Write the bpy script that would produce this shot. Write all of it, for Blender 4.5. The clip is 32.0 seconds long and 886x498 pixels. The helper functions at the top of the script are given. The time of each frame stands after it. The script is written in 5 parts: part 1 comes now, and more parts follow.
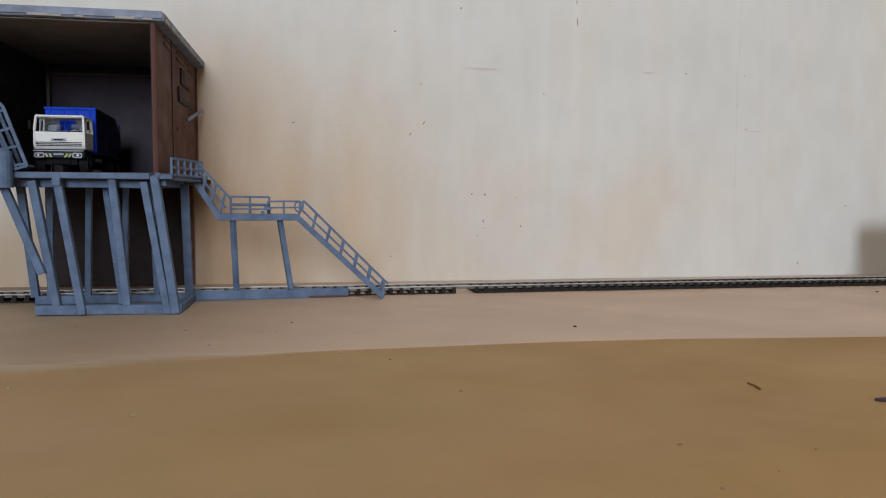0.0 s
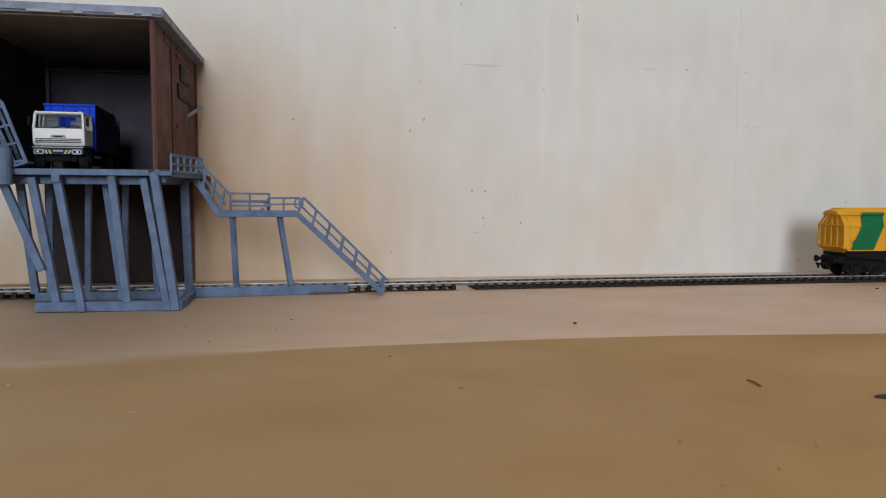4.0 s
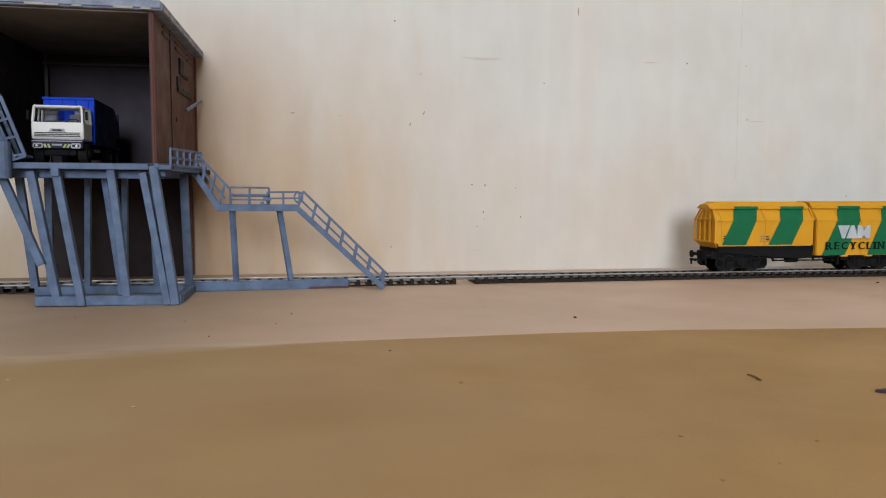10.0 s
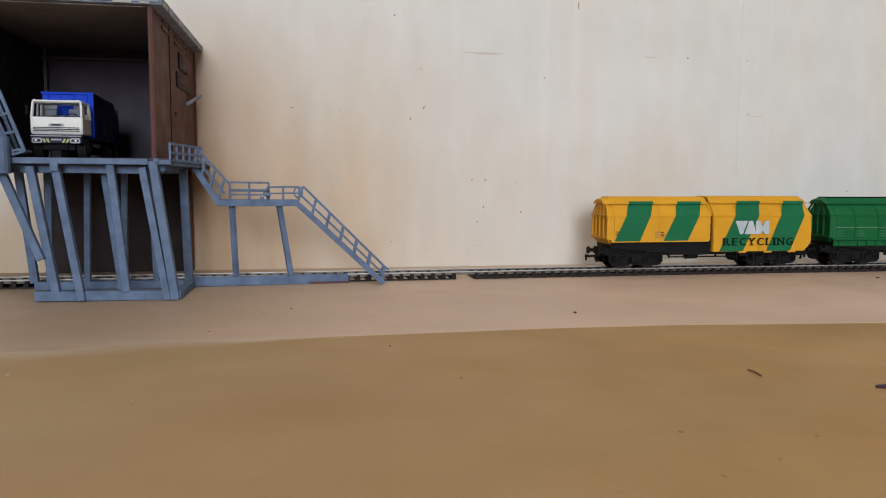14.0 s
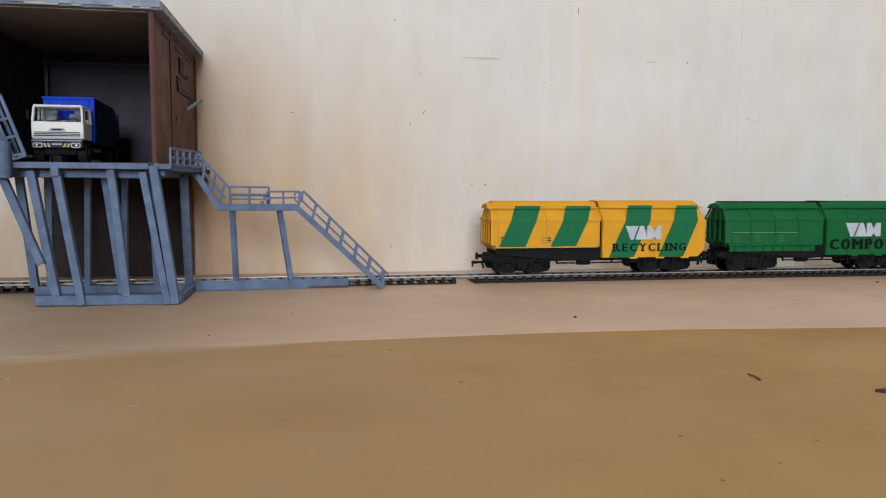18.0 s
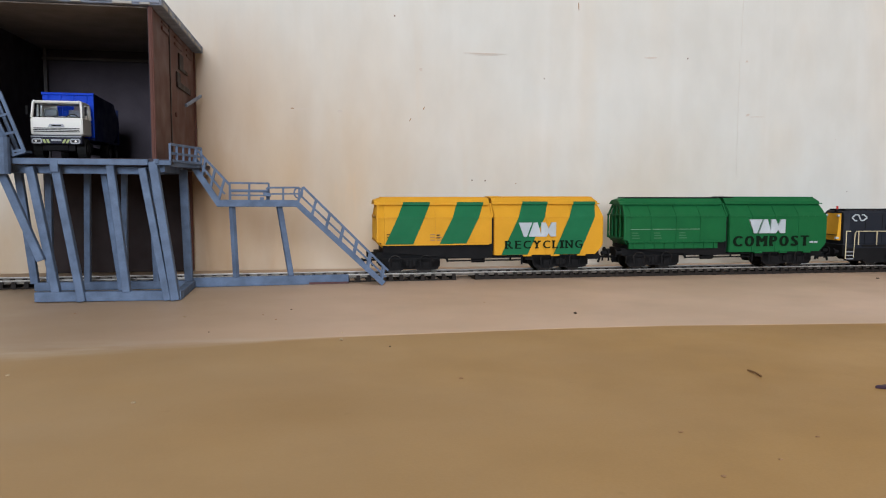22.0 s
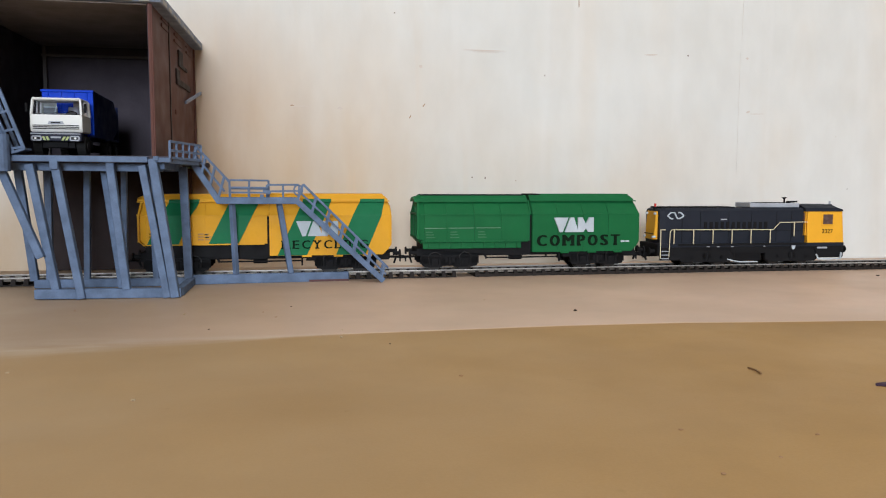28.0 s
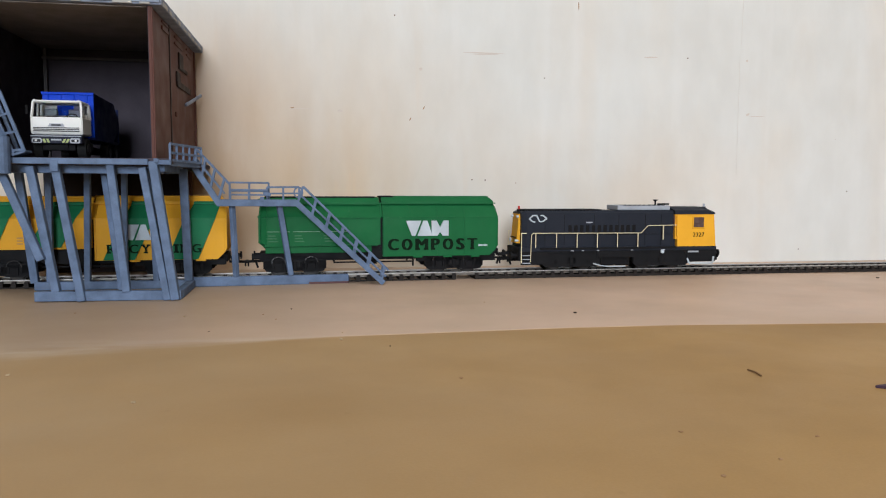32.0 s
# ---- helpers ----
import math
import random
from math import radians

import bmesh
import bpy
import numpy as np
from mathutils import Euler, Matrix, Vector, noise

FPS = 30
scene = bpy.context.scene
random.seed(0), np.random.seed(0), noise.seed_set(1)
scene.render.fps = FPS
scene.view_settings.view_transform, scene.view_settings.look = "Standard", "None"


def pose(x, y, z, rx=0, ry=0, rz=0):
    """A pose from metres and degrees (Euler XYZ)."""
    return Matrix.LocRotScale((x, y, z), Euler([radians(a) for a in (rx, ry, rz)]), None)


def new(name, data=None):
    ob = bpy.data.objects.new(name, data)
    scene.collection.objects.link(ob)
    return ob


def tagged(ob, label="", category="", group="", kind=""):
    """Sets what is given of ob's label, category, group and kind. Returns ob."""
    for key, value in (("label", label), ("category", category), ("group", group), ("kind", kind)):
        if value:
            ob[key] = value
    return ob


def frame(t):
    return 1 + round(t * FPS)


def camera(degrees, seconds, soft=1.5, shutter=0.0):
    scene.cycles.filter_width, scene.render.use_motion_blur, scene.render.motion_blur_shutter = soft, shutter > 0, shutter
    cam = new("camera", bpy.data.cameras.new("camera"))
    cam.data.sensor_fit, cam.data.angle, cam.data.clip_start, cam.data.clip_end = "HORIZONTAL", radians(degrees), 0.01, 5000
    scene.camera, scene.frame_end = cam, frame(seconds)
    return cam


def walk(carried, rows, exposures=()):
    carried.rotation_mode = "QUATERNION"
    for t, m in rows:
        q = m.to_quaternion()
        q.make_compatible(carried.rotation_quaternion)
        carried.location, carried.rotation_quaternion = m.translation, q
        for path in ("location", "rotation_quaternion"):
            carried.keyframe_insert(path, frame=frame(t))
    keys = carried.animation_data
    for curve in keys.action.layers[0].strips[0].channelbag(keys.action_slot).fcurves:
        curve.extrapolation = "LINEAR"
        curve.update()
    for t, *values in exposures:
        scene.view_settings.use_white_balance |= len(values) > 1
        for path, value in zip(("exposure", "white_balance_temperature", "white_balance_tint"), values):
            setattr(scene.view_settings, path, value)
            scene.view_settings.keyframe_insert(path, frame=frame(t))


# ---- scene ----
# The lens and the drift: the leaning camera tips slowly forward by up to 1.4 degrees, with small shakes.
cam = camera(62.18, 32.0, soft=1.1)


def eye(k):
    """The camera's pose for the share k of its slow tip."""
    return pose(0, 0.0014 * k, 0.063 + 0.0003 * k, 90 - math.degrees(0.0653 + 0.0205 * k)) @ pose(0, 0, 0, 0, 0, 0.2)


walk(cam, [(t, eye(k)) for t, k in (
    (0, 0.01), (0.5, -0.12), (1, 0.06), (2, 0.02), (3, 0.13), (3.5, 0.19), (5.5, 0.31), (6, 0.28), (6.5, 0.29),
    (7, 0.39), (7.5, 0.47), (8, 0.47), (8.5, 0.44), (9, 0.51), (9.5, 0.63), (10.5, 0.65), (11.5, 0.66), (12, 0.79), (12.5, 0.86),
    (13, 0.75), (13.5, 0.80), (14, 0.99), (14.5, 1.05), (16.5, 1.15), (17, 1.05), (17.5, 0.87), (18, 0.68), (18.5, 0.79),
    (19, 0.86), (19.5, 0.66), (20, 0.65), (21, 0.72), (22, 0.95), (23, 0.92), (24, 1.05), (24.5, 1.0), (25, 1.06), (25.5, 1.15),
    (27.5, 1.06), (28, 1.14), (28.5, 1.06), (29, 1.11), (29.5, 1.22), (30, 1.11), (30.5, 0.95), (31.5, 0.88), (32, 0.98))],
     exposures=[(0, -0.50, 5980, 10), (2, -0.44, 5970, 10), (3, -0.50, 5970, 11), (6, -0.32, 6090, 11), (13, -0.30, 6110, 11), (19, -0.18, 6070, 11), (25, -0.07, 6010, 10), (28, 0.02, 6000, 10), (32, -0.03, 6010, 10)])

# ---- light: daylight from a window behind the camera, and an added fill lamp overhead ----
WALL = pose(0.0527, 0.5872, 0, 0, 0, 9.7)      # the back wall's frame: x along it, y into it
world = bpy.data.worlds.new("sky")
scene.world = world
world.use_nodes = True
sky = world.node_tree.nodes.new("ShaderNodeTexSky")
sky.sky_type, sky.sun_disc, sky.sun_elevation, sky.sun_rotation = "NISHITA", False, radians(35), radians(190)
world.node_tree.nodes["Background"].inputs["Strength"].default_value = 0.1
world.node_tree.links.new(sky.outputs[0], world.node_tree.nodes["Background"].inputs["Color"])


def daylight(name, m, width, height, watts, colour):
    lamp = bpy.data.lights.new(name, "AREA")
    lamp.shape, lamp.size, lamp.size_y, lamp.energy, lamp.color = "RECTANGLE", width, height, watts, colour
    ob = new(name, lamp)
    ob.matrix_world = WALL @ m
    return ob


WIN = (-0.95, 0.05, 0.25, 1.35)               # window in the south wall: x0, x1, z0, z1
FILL_OPENING = (-0.5, 0.7, -2.0, -0.9)                 # ceiling opening for the added fill lamp: x0, x1, y0, y1
ROOM = (-2.2, 2.2, -3.6, -0.75, 1.75)          # room: x0, x1, y0, floor, ceiling
daylight("window_light", pose((WIN[0] + WIN[1]) / 2, ROOM[2] - 0.02, (WIN[2] + WIN[3]) / 2, 90, 0, 0), 1.00, 1.10, 108, (0.905, 0.955, 1.0))
# added fill from above, to brighten the boards; no known source
daylight("added_top_fill", pose((FILL_OPENING[0] + FILL_OPENING[1]) / 2, (FILL_OPENING[2] + FILL_OPENING[3]) / 2, ROOM[4] + 0.03), 1.2, 1.1, 27, (1.0, 0.94, 0.84))


# ---- materials ----
def nodes_of(name, rough=0.5, metal=0.0):
    m = bpy.data.materials.new(name)
    m.use_nodes = True
    nt = m.node_tree
    b = nt.nodes["Principled BSDF"]
    b.inputs["Roughness"].default_value, b.inputs["Metallic"].default_value = rough, metal
    return m, nt, b


def tex(nt, kind, scale, detail=3.0, stretch=(1, 1, 1)):
    """A noise or other texture in object space, at a scale per metre."""
    co, mp, tx = nt.nodes.new("ShaderNodeTexCoord"), nt.nodes.new("ShaderNodeMapping"), nt.nodes.new("ShaderNodeTex" + kind)
    mp.inputs["Scale"].default_value = stretch
    nt.links.new(co.outputs["Object"], mp.inputs["Vector"])
    nt.links.new(mp.outputs["Vector"], tx.inputs["Vector"])
    tx.inputs["Scale"].default_value = scale
    if kind == "Noise":
        tx.inputs["Detail"].default_value = detail
    return tx.outputs["Fac"] if kind == "Noise" else tx.outputs[0]


def ramp(nt, fac, stops):
    r = nt.nodes.new("ShaderNodeValToRGB")
    while len(r.color_ramp.elements) < len(stops):
        r.color_ramp.elements.new(0.5)
    for e, (at, c) in zip(r.color_ramp.elements, stops):
        e.position, e.color = at, (*c, 1) if len(c) == 3 else c
    nt.links.new(fac, r.inputs["Fac"])
    return r.outputs["Color"]


def blend(nt, fac, a, b, how="MIX"):
    x = nt.nodes.new("ShaderNodeMix")
    x.data_type, x.blend_type = "RGBA", how
    for value, at in ((fac, 0), (a, 6), (b, 7)):
        if isinstance(value, (int, float)):
            x.inputs[at].default_value = value
        elif isinstance(value, tuple):
            x.inputs[at].default_value = (*value, 1)
        else:
            nt.links.new(value, x.inputs[at])
    return x.outputs[2]


def relief(nt, b, fac, strength, distance):
    n = nt.nodes.new("ShaderNodeBump")
    n.inputs["Strength"].default_value, n.inputs["Distance"].default_value = strength, distance
    nt.links.new(fac, n.inputs["Height"])
    nt.links.new(n.outputs["Normal"], b.inputs["Normal"])


def painted(name, colour, rough=0.6, metal=0.0, wear=0.12, coarse=60, fine=900, bump=0.15, gloss=0.12):
    """A painted or moulded surface: its colour, uneven at two scales, with a fine grain."""
    m, nt, b = nodes_of(name, rough, metal)
    b.inputs["Specular IOR Level"].default_value = gloss
    dark, light = (tuple(max(0.0, c * f) for c in colour) for f in (1 - wear * 1.6, 1 + wear))
    big = ramp(nt, tex(nt, "Noise", coarse), [(0.3, dark), (0.7, light)])
    small = tex(nt, "Noise", fine, 4)
    nt.links.new(blend(nt, 0.25, big, ramp(nt, small, [(0.3, dark), (0.75, light)])), b.inputs["Base Color"])
    nt.links.new(ramp(nt, tex(nt, "Noise", coarse * 2.3), [(0.3, (rough * 0.8,) * 3), (0.7, (min(1.0, rough * 1.25),) * 3)]), b.inputs["Roughness"])
    relief(nt, b, small, bump, 0.0002)
    return m


def wall_paint():
    m, nt, b = nodes_of("old_cream_paint", 0.75)
    base = ramp(nt, tex(nt, "Noise", 9, 4), [(0.3, (0.628, 0.620, 0.580)), (0.7, (0.672, 0.668, 0.633))])
    runs = ramp(nt, tex(nt, "Noise", 26, 3, (1, 1, 0.07)), [(0.52, (0, 0, 0)), (0.78, (0.5, 0.5, 0.5))])
    col = blend(nt, runs, base, (0.665, 0.605, 0.52))
    patch = ramp(nt, tex(nt, "Noise", 14, 5, (1, 1, 0.45)), [(0.52, (0, 0, 0)), (0.8, (0.5, 0.5, 0.5))])
    col = blend(nt, patch, col, (0.66, 0.585, 0.485))
    wash = ramp(nt, tex(nt, "Noise", 60, 3, (1, 1, 0.05)), [(0.56, (0, 0, 0)), (0.78, (0.3, 0.3, 0.3))])
    col = blend(nt, wash, col, (0.72, 0.705, 0.675))
    # broad ochre area by the tower: staining with the shed's shade painted in
    co, gr, mp = nt.nodes.new("ShaderNodeTexCoord"), nt.nodes.new("ShaderNodeTexGradient"), nt.nodes.new("ShaderNodeMapping")
    gr.gradient_type = "SPHERICAL"
    mp.inputs["Location"].default_value, mp.inputs["Scale"].default_value = (0.76, 0, -0.05), (3.8, 1.0, 4.6)
    nt.links.new(co.outputs["Object"], mp.inputs["Vector"])
    nt.links.new(mp.outputs["Vector"], gr.inputs["Vector"])
    broken = blend(nt, 1.0, ramp(nt, gr.outputs["Fac"], [(0.0, (0, 0, 0)), (0.7, (1, 1, 1))]), ramp(nt, tex(nt, "Noise", 22, 5, (1, 1, 0.35)), [(0.25, (0.35, 0.35, 0.35)), (0.7, (1, 1, 1))]), "MULTIPLY")
    col = blend(nt, broken, col, (0.56, 0.425, 0.285))
    gr2, mp2 = nt.nodes.new("ShaderNodeTexGradient"), nt.nodes.new("ShaderNodeMapping")
    gr2.gradient_type = "SPHERICAL"
    mp2.inputs["Location"].default_value, mp2.inputs["Scale"].default_value = (-0.35, 0, -0.42), (5.0, 1.0, 11.0)
    nt.links.new(co.outputs["Object"], mp2.inputs["Vector"])
    nt.links.new(mp2.outputs["Vector"], gr2.inputs["Vector"])
    peach = blend(nt, 1.0, ramp(nt, gr2.outputs["Fac"], [(0.0, (0, 0, 0)), (0.7, (0.5, 0.5, 0.5))]), ramp(nt, tex(nt, "Noise", 17, 5, (1, 1, 0.4)), [(0.35, (0.1, 0.1, 0.1)), (0.65, (1, 1, 1))]), "MULTIPLY")
    col = blend(nt, peach, col, (0.67, 0.555, 0.43))
    # deeper tan at the shed's edge: stain and shade both put into the paint
    gr3, mp3 = nt.nodes.new("ShaderNodeTexGradient"), nt.nodes.new("ShaderNodeMapping")
    gr3.gradient_type = "SPHERICAL"
    mp3.inputs["Location"].default_value, mp3.inputs["Scale"].default_value = (2.2, 0, -0.27), (9.5, 1.0, 6.0)
    nt.links.new(co.outputs["Object"], mp3.inputs["Vector"])
    nt.links.new(mp3.outputs["Vector"], gr3.inputs["Vector"])
    stain_shade = blend(nt, 1.0, ramp(nt, gr3.outputs["Fac"], [(0.0, (0, 0, 0)), (0.75, (0.85, 0.85, 0.85))]), ramp(nt, tex(nt, "Noise", 26, 5, (1, 1, 0.3)), [(0.3, (0.5, 0.5, 0.5)), (0.7, (1, 1, 1))]), "MULTIPLY")
    col = blend(nt, stain_shade, col, (0.37, 0.215, 0.095))
    gr4, mp4 = nt.nodes.new("ShaderNodeTexGradient"), nt.nodes.new("ShaderNodeMapping")
    gr4.gradient_type = "SPHERICAL"
    mp4.inputs["Location"].default_value, mp4.inputs["Scale"].default_value = (2.98, 0, -0.05), (8.5, 1.0, 13.0)
    nt.links.new(co.outputs["Object"], mp4.inputs["Vector"])
    nt.links.new(mp4.outputs["Vector"], gr4.inputs["Vector"])
    foot = blend(nt, 1.0, ramp(nt, gr4.outputs["Fac"], [(0.0, (0, 0, 0)), (0.7, (0.8, 0.8, 0.8))]), ramp(nt, tex(nt, "Noise", 30, 5, (1, 1, 0.4)), [(0.3, (0.5, 0.5, 0.5)), (0.7, (1, 1, 1))]), "MULTIPLY")
    col = blend(nt, foot, col, (0.43, 0.285, 0.145))
    mottle = ramp(nt, tex(nt, "Noise", 48, 6, (1, 1, 0.5)), [(0.36, (0.968, 0.963, 0.957)), (0.66, (1.02, 1.02, 1.02))])
    col = blend(nt, 1.0, col, mottle, "MULTIPLY")
    streak = ramp(nt, tex(nt, "Noise", 75, 5, (1, 1, 0.12)), [(0.62, (0, 0, 0)), (0.72, (0.4, 0.4, 0.4))])
    col = blend(nt, blend(nt, 1.0, streak, broken, "MULTIPLY"), col, (0.66, 0.47, 0.30))
    specks = ramp(nt, tex(nt, "Noise", 330, 2), [(0.77, (0, 0, 0)), (0.81, (0.45, 0.45, 0.45))])
    col = blend(nt, specks, col, (0.42, 0.33, 0.25))
    nt.links.new(col, b.inputs["Base Color"])
    relief(nt, b, tex(nt, "Noise", 160, 5, (1, 1, 0.4)), 0.2, 0.0006)
    return m


BROWN_BOARD = ((0.300, 0.177, 0.063), (0.415, 0.260, 0.104))
PALE_BOARD = ((0.485, 0.350, 0.250), (0.622, 0.452, 0.338))


def board_colour(nt, dark, light):
    cloud = ramp(nt, tex(nt, "Noise", 8, 5, (1, 1.5, 1)), [(0.3, dark), (0.7, light)])
    fibre = tex(nt, "Noise", 1300, 3, (1, 1, 1))
    col = blend(nt, 0.18, cloud, ramp(nt, fibre, [(0.3, dark), (0.7, light)]))
    spot = ramp(nt, tex(nt, "Noise", 95, 2), [(0.74, (0, 0, 0)), (0.8, (0.3, 0.3, 0.3))])
    stain = ramp(nt, tex(nt, "Noise", 30, 6), [(0.45, (0, 0, 0)), (0.75, (0.35, 0.35, 0.35))])
    col = blend(nt, stain, col, tuple(c * 0.82 for c in dark))
    if dark == BROWN_BOARD[0]:                   # pale sheen over one end, put into the colour
        co, gr, mp = nt.nodes.new("ShaderNodeTexCoord"), nt.nodes.new("ShaderNodeTexGradient"), nt.nodes.new("ShaderNodeMapping")
        gr.gradient_type = "SPHERICAL"
        mp.inputs["Location"].default_value, mp.inputs["Scale"].default_value = (0.98, 0.78, 0), (3.1, 2.6, 1.0)
        nt.links.new(co.outputs["Object"], mp.inputs["Vector"])
        nt.links.new(mp.outputs["Vector"], gr.inputs["Vector"])
        sheen_haze = blend(nt, 1.0, ramp(nt, gr.outputs["Fac"], [(0.0, (0, 0, 0)), (0.8, (0.75, 0.75, 0.75))]), ramp(nt, tex(nt, "Noise", 18, 5), [(0.3, (0.6, 0.6, 0.6)), (0.7, (1, 1, 1))]), "MULTIPLY")
        col = blend(nt, sheen_haze, col, (0.365, 0.270, 0.165))
    return blend(nt, spot, col, tuple(c * 0.7 for c in dark)), fibre


def board(name, dark, light, rough, sheen, worn=False):
    """Bare fibre board with a dull polish, cloudy stains and fine fibres; the strip is rubbed brown and whitish along
    its border, and has the tower's shade put into its colour.
    """
    m, nt, b = nodes_of(name, rough)
    col, fibre = board_colour(nt, dark, light)
    if worn:
        at = nt.nodes.new("ShaderNodeAttribute")
        at.attribute_name = "wear"
        split = nt.nodes.new("ShaderNodeSeparateColor")
        nt.links.new(at.outputs["Color"], split.inputs[0])
        # blue mask: shade about the tower, painted into the strip
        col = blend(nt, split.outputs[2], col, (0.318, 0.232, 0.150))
        col = blend(nt, split.outputs[0], col, board_colour(nt, *BROWN_BOARD)[0])
        smudge = ramp(nt, tex(nt, "Noise", 55, 5, (0.45, 1.6, 1)), [(0.40, (0, 0, 0)), (0.72, (0.8, 0.8, 0.8))])
        col = blend(nt, blend(nt, 1.0, split.outputs[1], smudge, "MULTIPLY"), col, (0.56, 0.49, 0.40))
    nt.links.new(col, b.inputs["Base Color"])
    dull = ramp(nt, tex(nt, "Noise", 20, 5), [(0.3, (rough - 0.07,) * 3), (0.7, (rough + 0.08,) * 3)])
    b.inputs["Specular IOR Level"].default_value = sheen
    if worn:
        nt.links.new(blend(nt, split.outputs[0], (sheen,) * 3, (0.14,) * 3), b.inputs["Specular IOR Level"])
        dull = blend(nt, split.outputs[0], dull, ramp(nt, tex(nt, "Noise", 20, 5), [(0.3, (0.53,) * 3), (0.7, (0.68,) * 3)]))
    nt.links.new(dull, b.inputs["Roughness"])
    relief(nt, b, fibre, 0.12, 0.0002)
    return m


M_WALL = wall_paint()
M_ROOM = painted("room_plaster", (0.27, 0.185, 0.105), 0.85, coarse=3, fine=60)
M_ROOMFLOOR = painted("room_boards", (0.26, 0.165, 0.09), 0.5, coarse=4, fine=80)
M_TABLE = board("brown_board", *BROWN_BOARD, 0.6, 0.14)
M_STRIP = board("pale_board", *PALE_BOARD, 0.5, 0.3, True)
M_PALE = painted("pale_grain", (0.44, 0.34, 0.22), 0.7)
M_BLUEGREY = painted("blue_grey_plastic", (0.116, 0.161, 0.252), 0.6, wear=0.2, coarse=130, fine=1500, bump=0.3)
M_BROWN = painted("dark_brown_plastic", (0.108, 0.050, 0.041), 0.6, wear=0.05, coarse=25)
# darker brown, with shade of the hatch recesses and under-deck panel in it
M_BROWNDARK = painted("shaded_brown_plastic", (0.027, 0.018, 0.017), 0.6)
M_INNER = painted("dark_umber_plastic", (0.064, 0.054, 0.064), 0.7, gloss=0.06)
M_CARD = painted("dull_brown_card", (0.235, 0.212, 0.196), 0.8, gloss=0.05)
M_BEAM = painted("dusty_brown_plastic", (0.115, 0.105, 0.102), 0.7, gloss=0.06)
M_ROOFGREY = painted("worn_roof_paint", (0.235, 0.27, 0.35), 0.6, wear=0.22, coarse=120)
M_CHIP = painted("bare_plastic", (0.38, 0.365, 0.34), 0.6)
M_BLACK = painted("black_plastic", (0.012, 0.012, 0.013), 0.65, gloss=0.06)
M_GLOSSBLACK = painted("glossy_black_plastic", (0.02, 0.02, 0.021), 0.22, gloss=0.6)
M_DARKMETAL = painted("blackened_metal", (0.02, 0.019, 0.018), 0.5, 0.4)
M_WHEEL = painted("wheel_steel", (0.045, 0.043, 0.041), 0.4, 0.5, coarse=150)
M_STEEL = painted("rail_steel", (0.62, 0.60, 0.57), 0.38, 0.5, coarse=150)
M_RAILWEB = painted("nickel_silver", (0.19, 0.172, 0.150), 0.40, 0.8, coarse=150)
M_SLEEPER = painted("sleeper_plastic", (0.022, 0.018, 0.016), 0.6, coarse=150)
M_YELLOW = painted("yellow_paint", (0.63, 0.316, 0.020), 0.55, wear=0.06)
M_GREENSTRIPE = painted("green_stripe_paint", (0.014, 0.135, 0.056), 0.55, wear=0.08)
M_GREEN = painted("green_paint", (0.011, 0.112, 0.035), 0.55, wear=0.08)
M_PALEGREEN = painted("pale_green_print", (0.22, 0.36, 0.25), 0.6)
M_DULLGREEN = painted("dull_green_print", (0.06, 0.17, 0.085), 0.6)
M_SILVER = painted("silver_print", (0.45, 0.50, 0.54), 0.5)
M_PRINTBLACK = painted("black_print", (0.007, 0.016, 0.009), 0.7, gloss=0.03)
M_LOCOGREY = painted("anthracite_paint", (0.0175, 0.0205, 0.029), 0.55, wear=0.1)
M_LOCOYELLOW = painted("loco_yellow_paint", (0.76, 0.38, 0.026), 0.55, wear=0.05)
M_RADIATOR = painted("light_grey_plastic", (0.36, 0.38, 0.42), 0.5)
M_LINE = painted("cream_lining", (0.74, 0.66, 0.44), 0.45)
M_WHITE = painted("white_plastic", (0.72, 0.72, 0.69), 0.4, wear=0.05)
M_REDBROWN = painted("red_brown_paint", (0.11, 0.055, 0.055), 0.6)
M_RED = painted("red_lens", (0.55, 0.03, 0.02), 0.3)
M_BLUE = painted("bright_blue_plastic", (0.008, 0.055, 0.55), 0.5, wear=0.06)
# the tipper's blue again, darkened to carry the shade inside the shed
M_SHADED_BLUE = painted("shaded_blue_plastic", (0.003, 0.013, 0.080), 0.5, wear=0.1)
M_LIME = painted("yellow_green_print", (0.40, 0.46, 0.20), 0.6)
M_BUMPER = painted("dull_blue_plastic", (0.024, 0.026, 0.042), 0.6)
M_RUBBER = painted("tyre_rubber", (0.014, 0.014, 0.014), 0.8)
M_RUST = painted("pencil_and_rust", (0.33, 0.20, 0.11), 0.8)
M_TWIG = painted("dry_twig", (0.23, 0.14, 0.07), 0.8)
M_MARK = painted("dark_speck", (0.055, 0.038, 0.03), 0.8)
M_PLUM = painted("dull_purple_plastic", (0.055, 0.032, 0.050), 0.6)
M_SPOT = painted("grey_brown_spot", (0.20, 0.15, 0.12), 0.8)
M_HAIR = painted("hairline_crack", (0.66, 0.625, 0.575), 0.8)
M_FAINT = painted("faint_smear", (0.60, 0.525, 0.455), 0.8)
M_WINDOWFRAME = painted("window_paint", (0.75, 0.74, 0.71), 0.5, coarse=8, fine=80)


def glass(name, tint):
    m, nt, b = nodes_of(name, 0.02)
    b.inputs["Base Color"].default_value = (*tint, 1)
    b.inputs["Transmission Weight"].default_value = 1.0
    b.inputs["IOR"].default_value = 1.2
    return m


M_GLASS = glass("clear_plastic", (0.93, 0.96, 1.0))
M_DARKGLASS = painted("smoked_plastic", (0.10, 0.062, 0.055), 0.25, gloss=0.4)


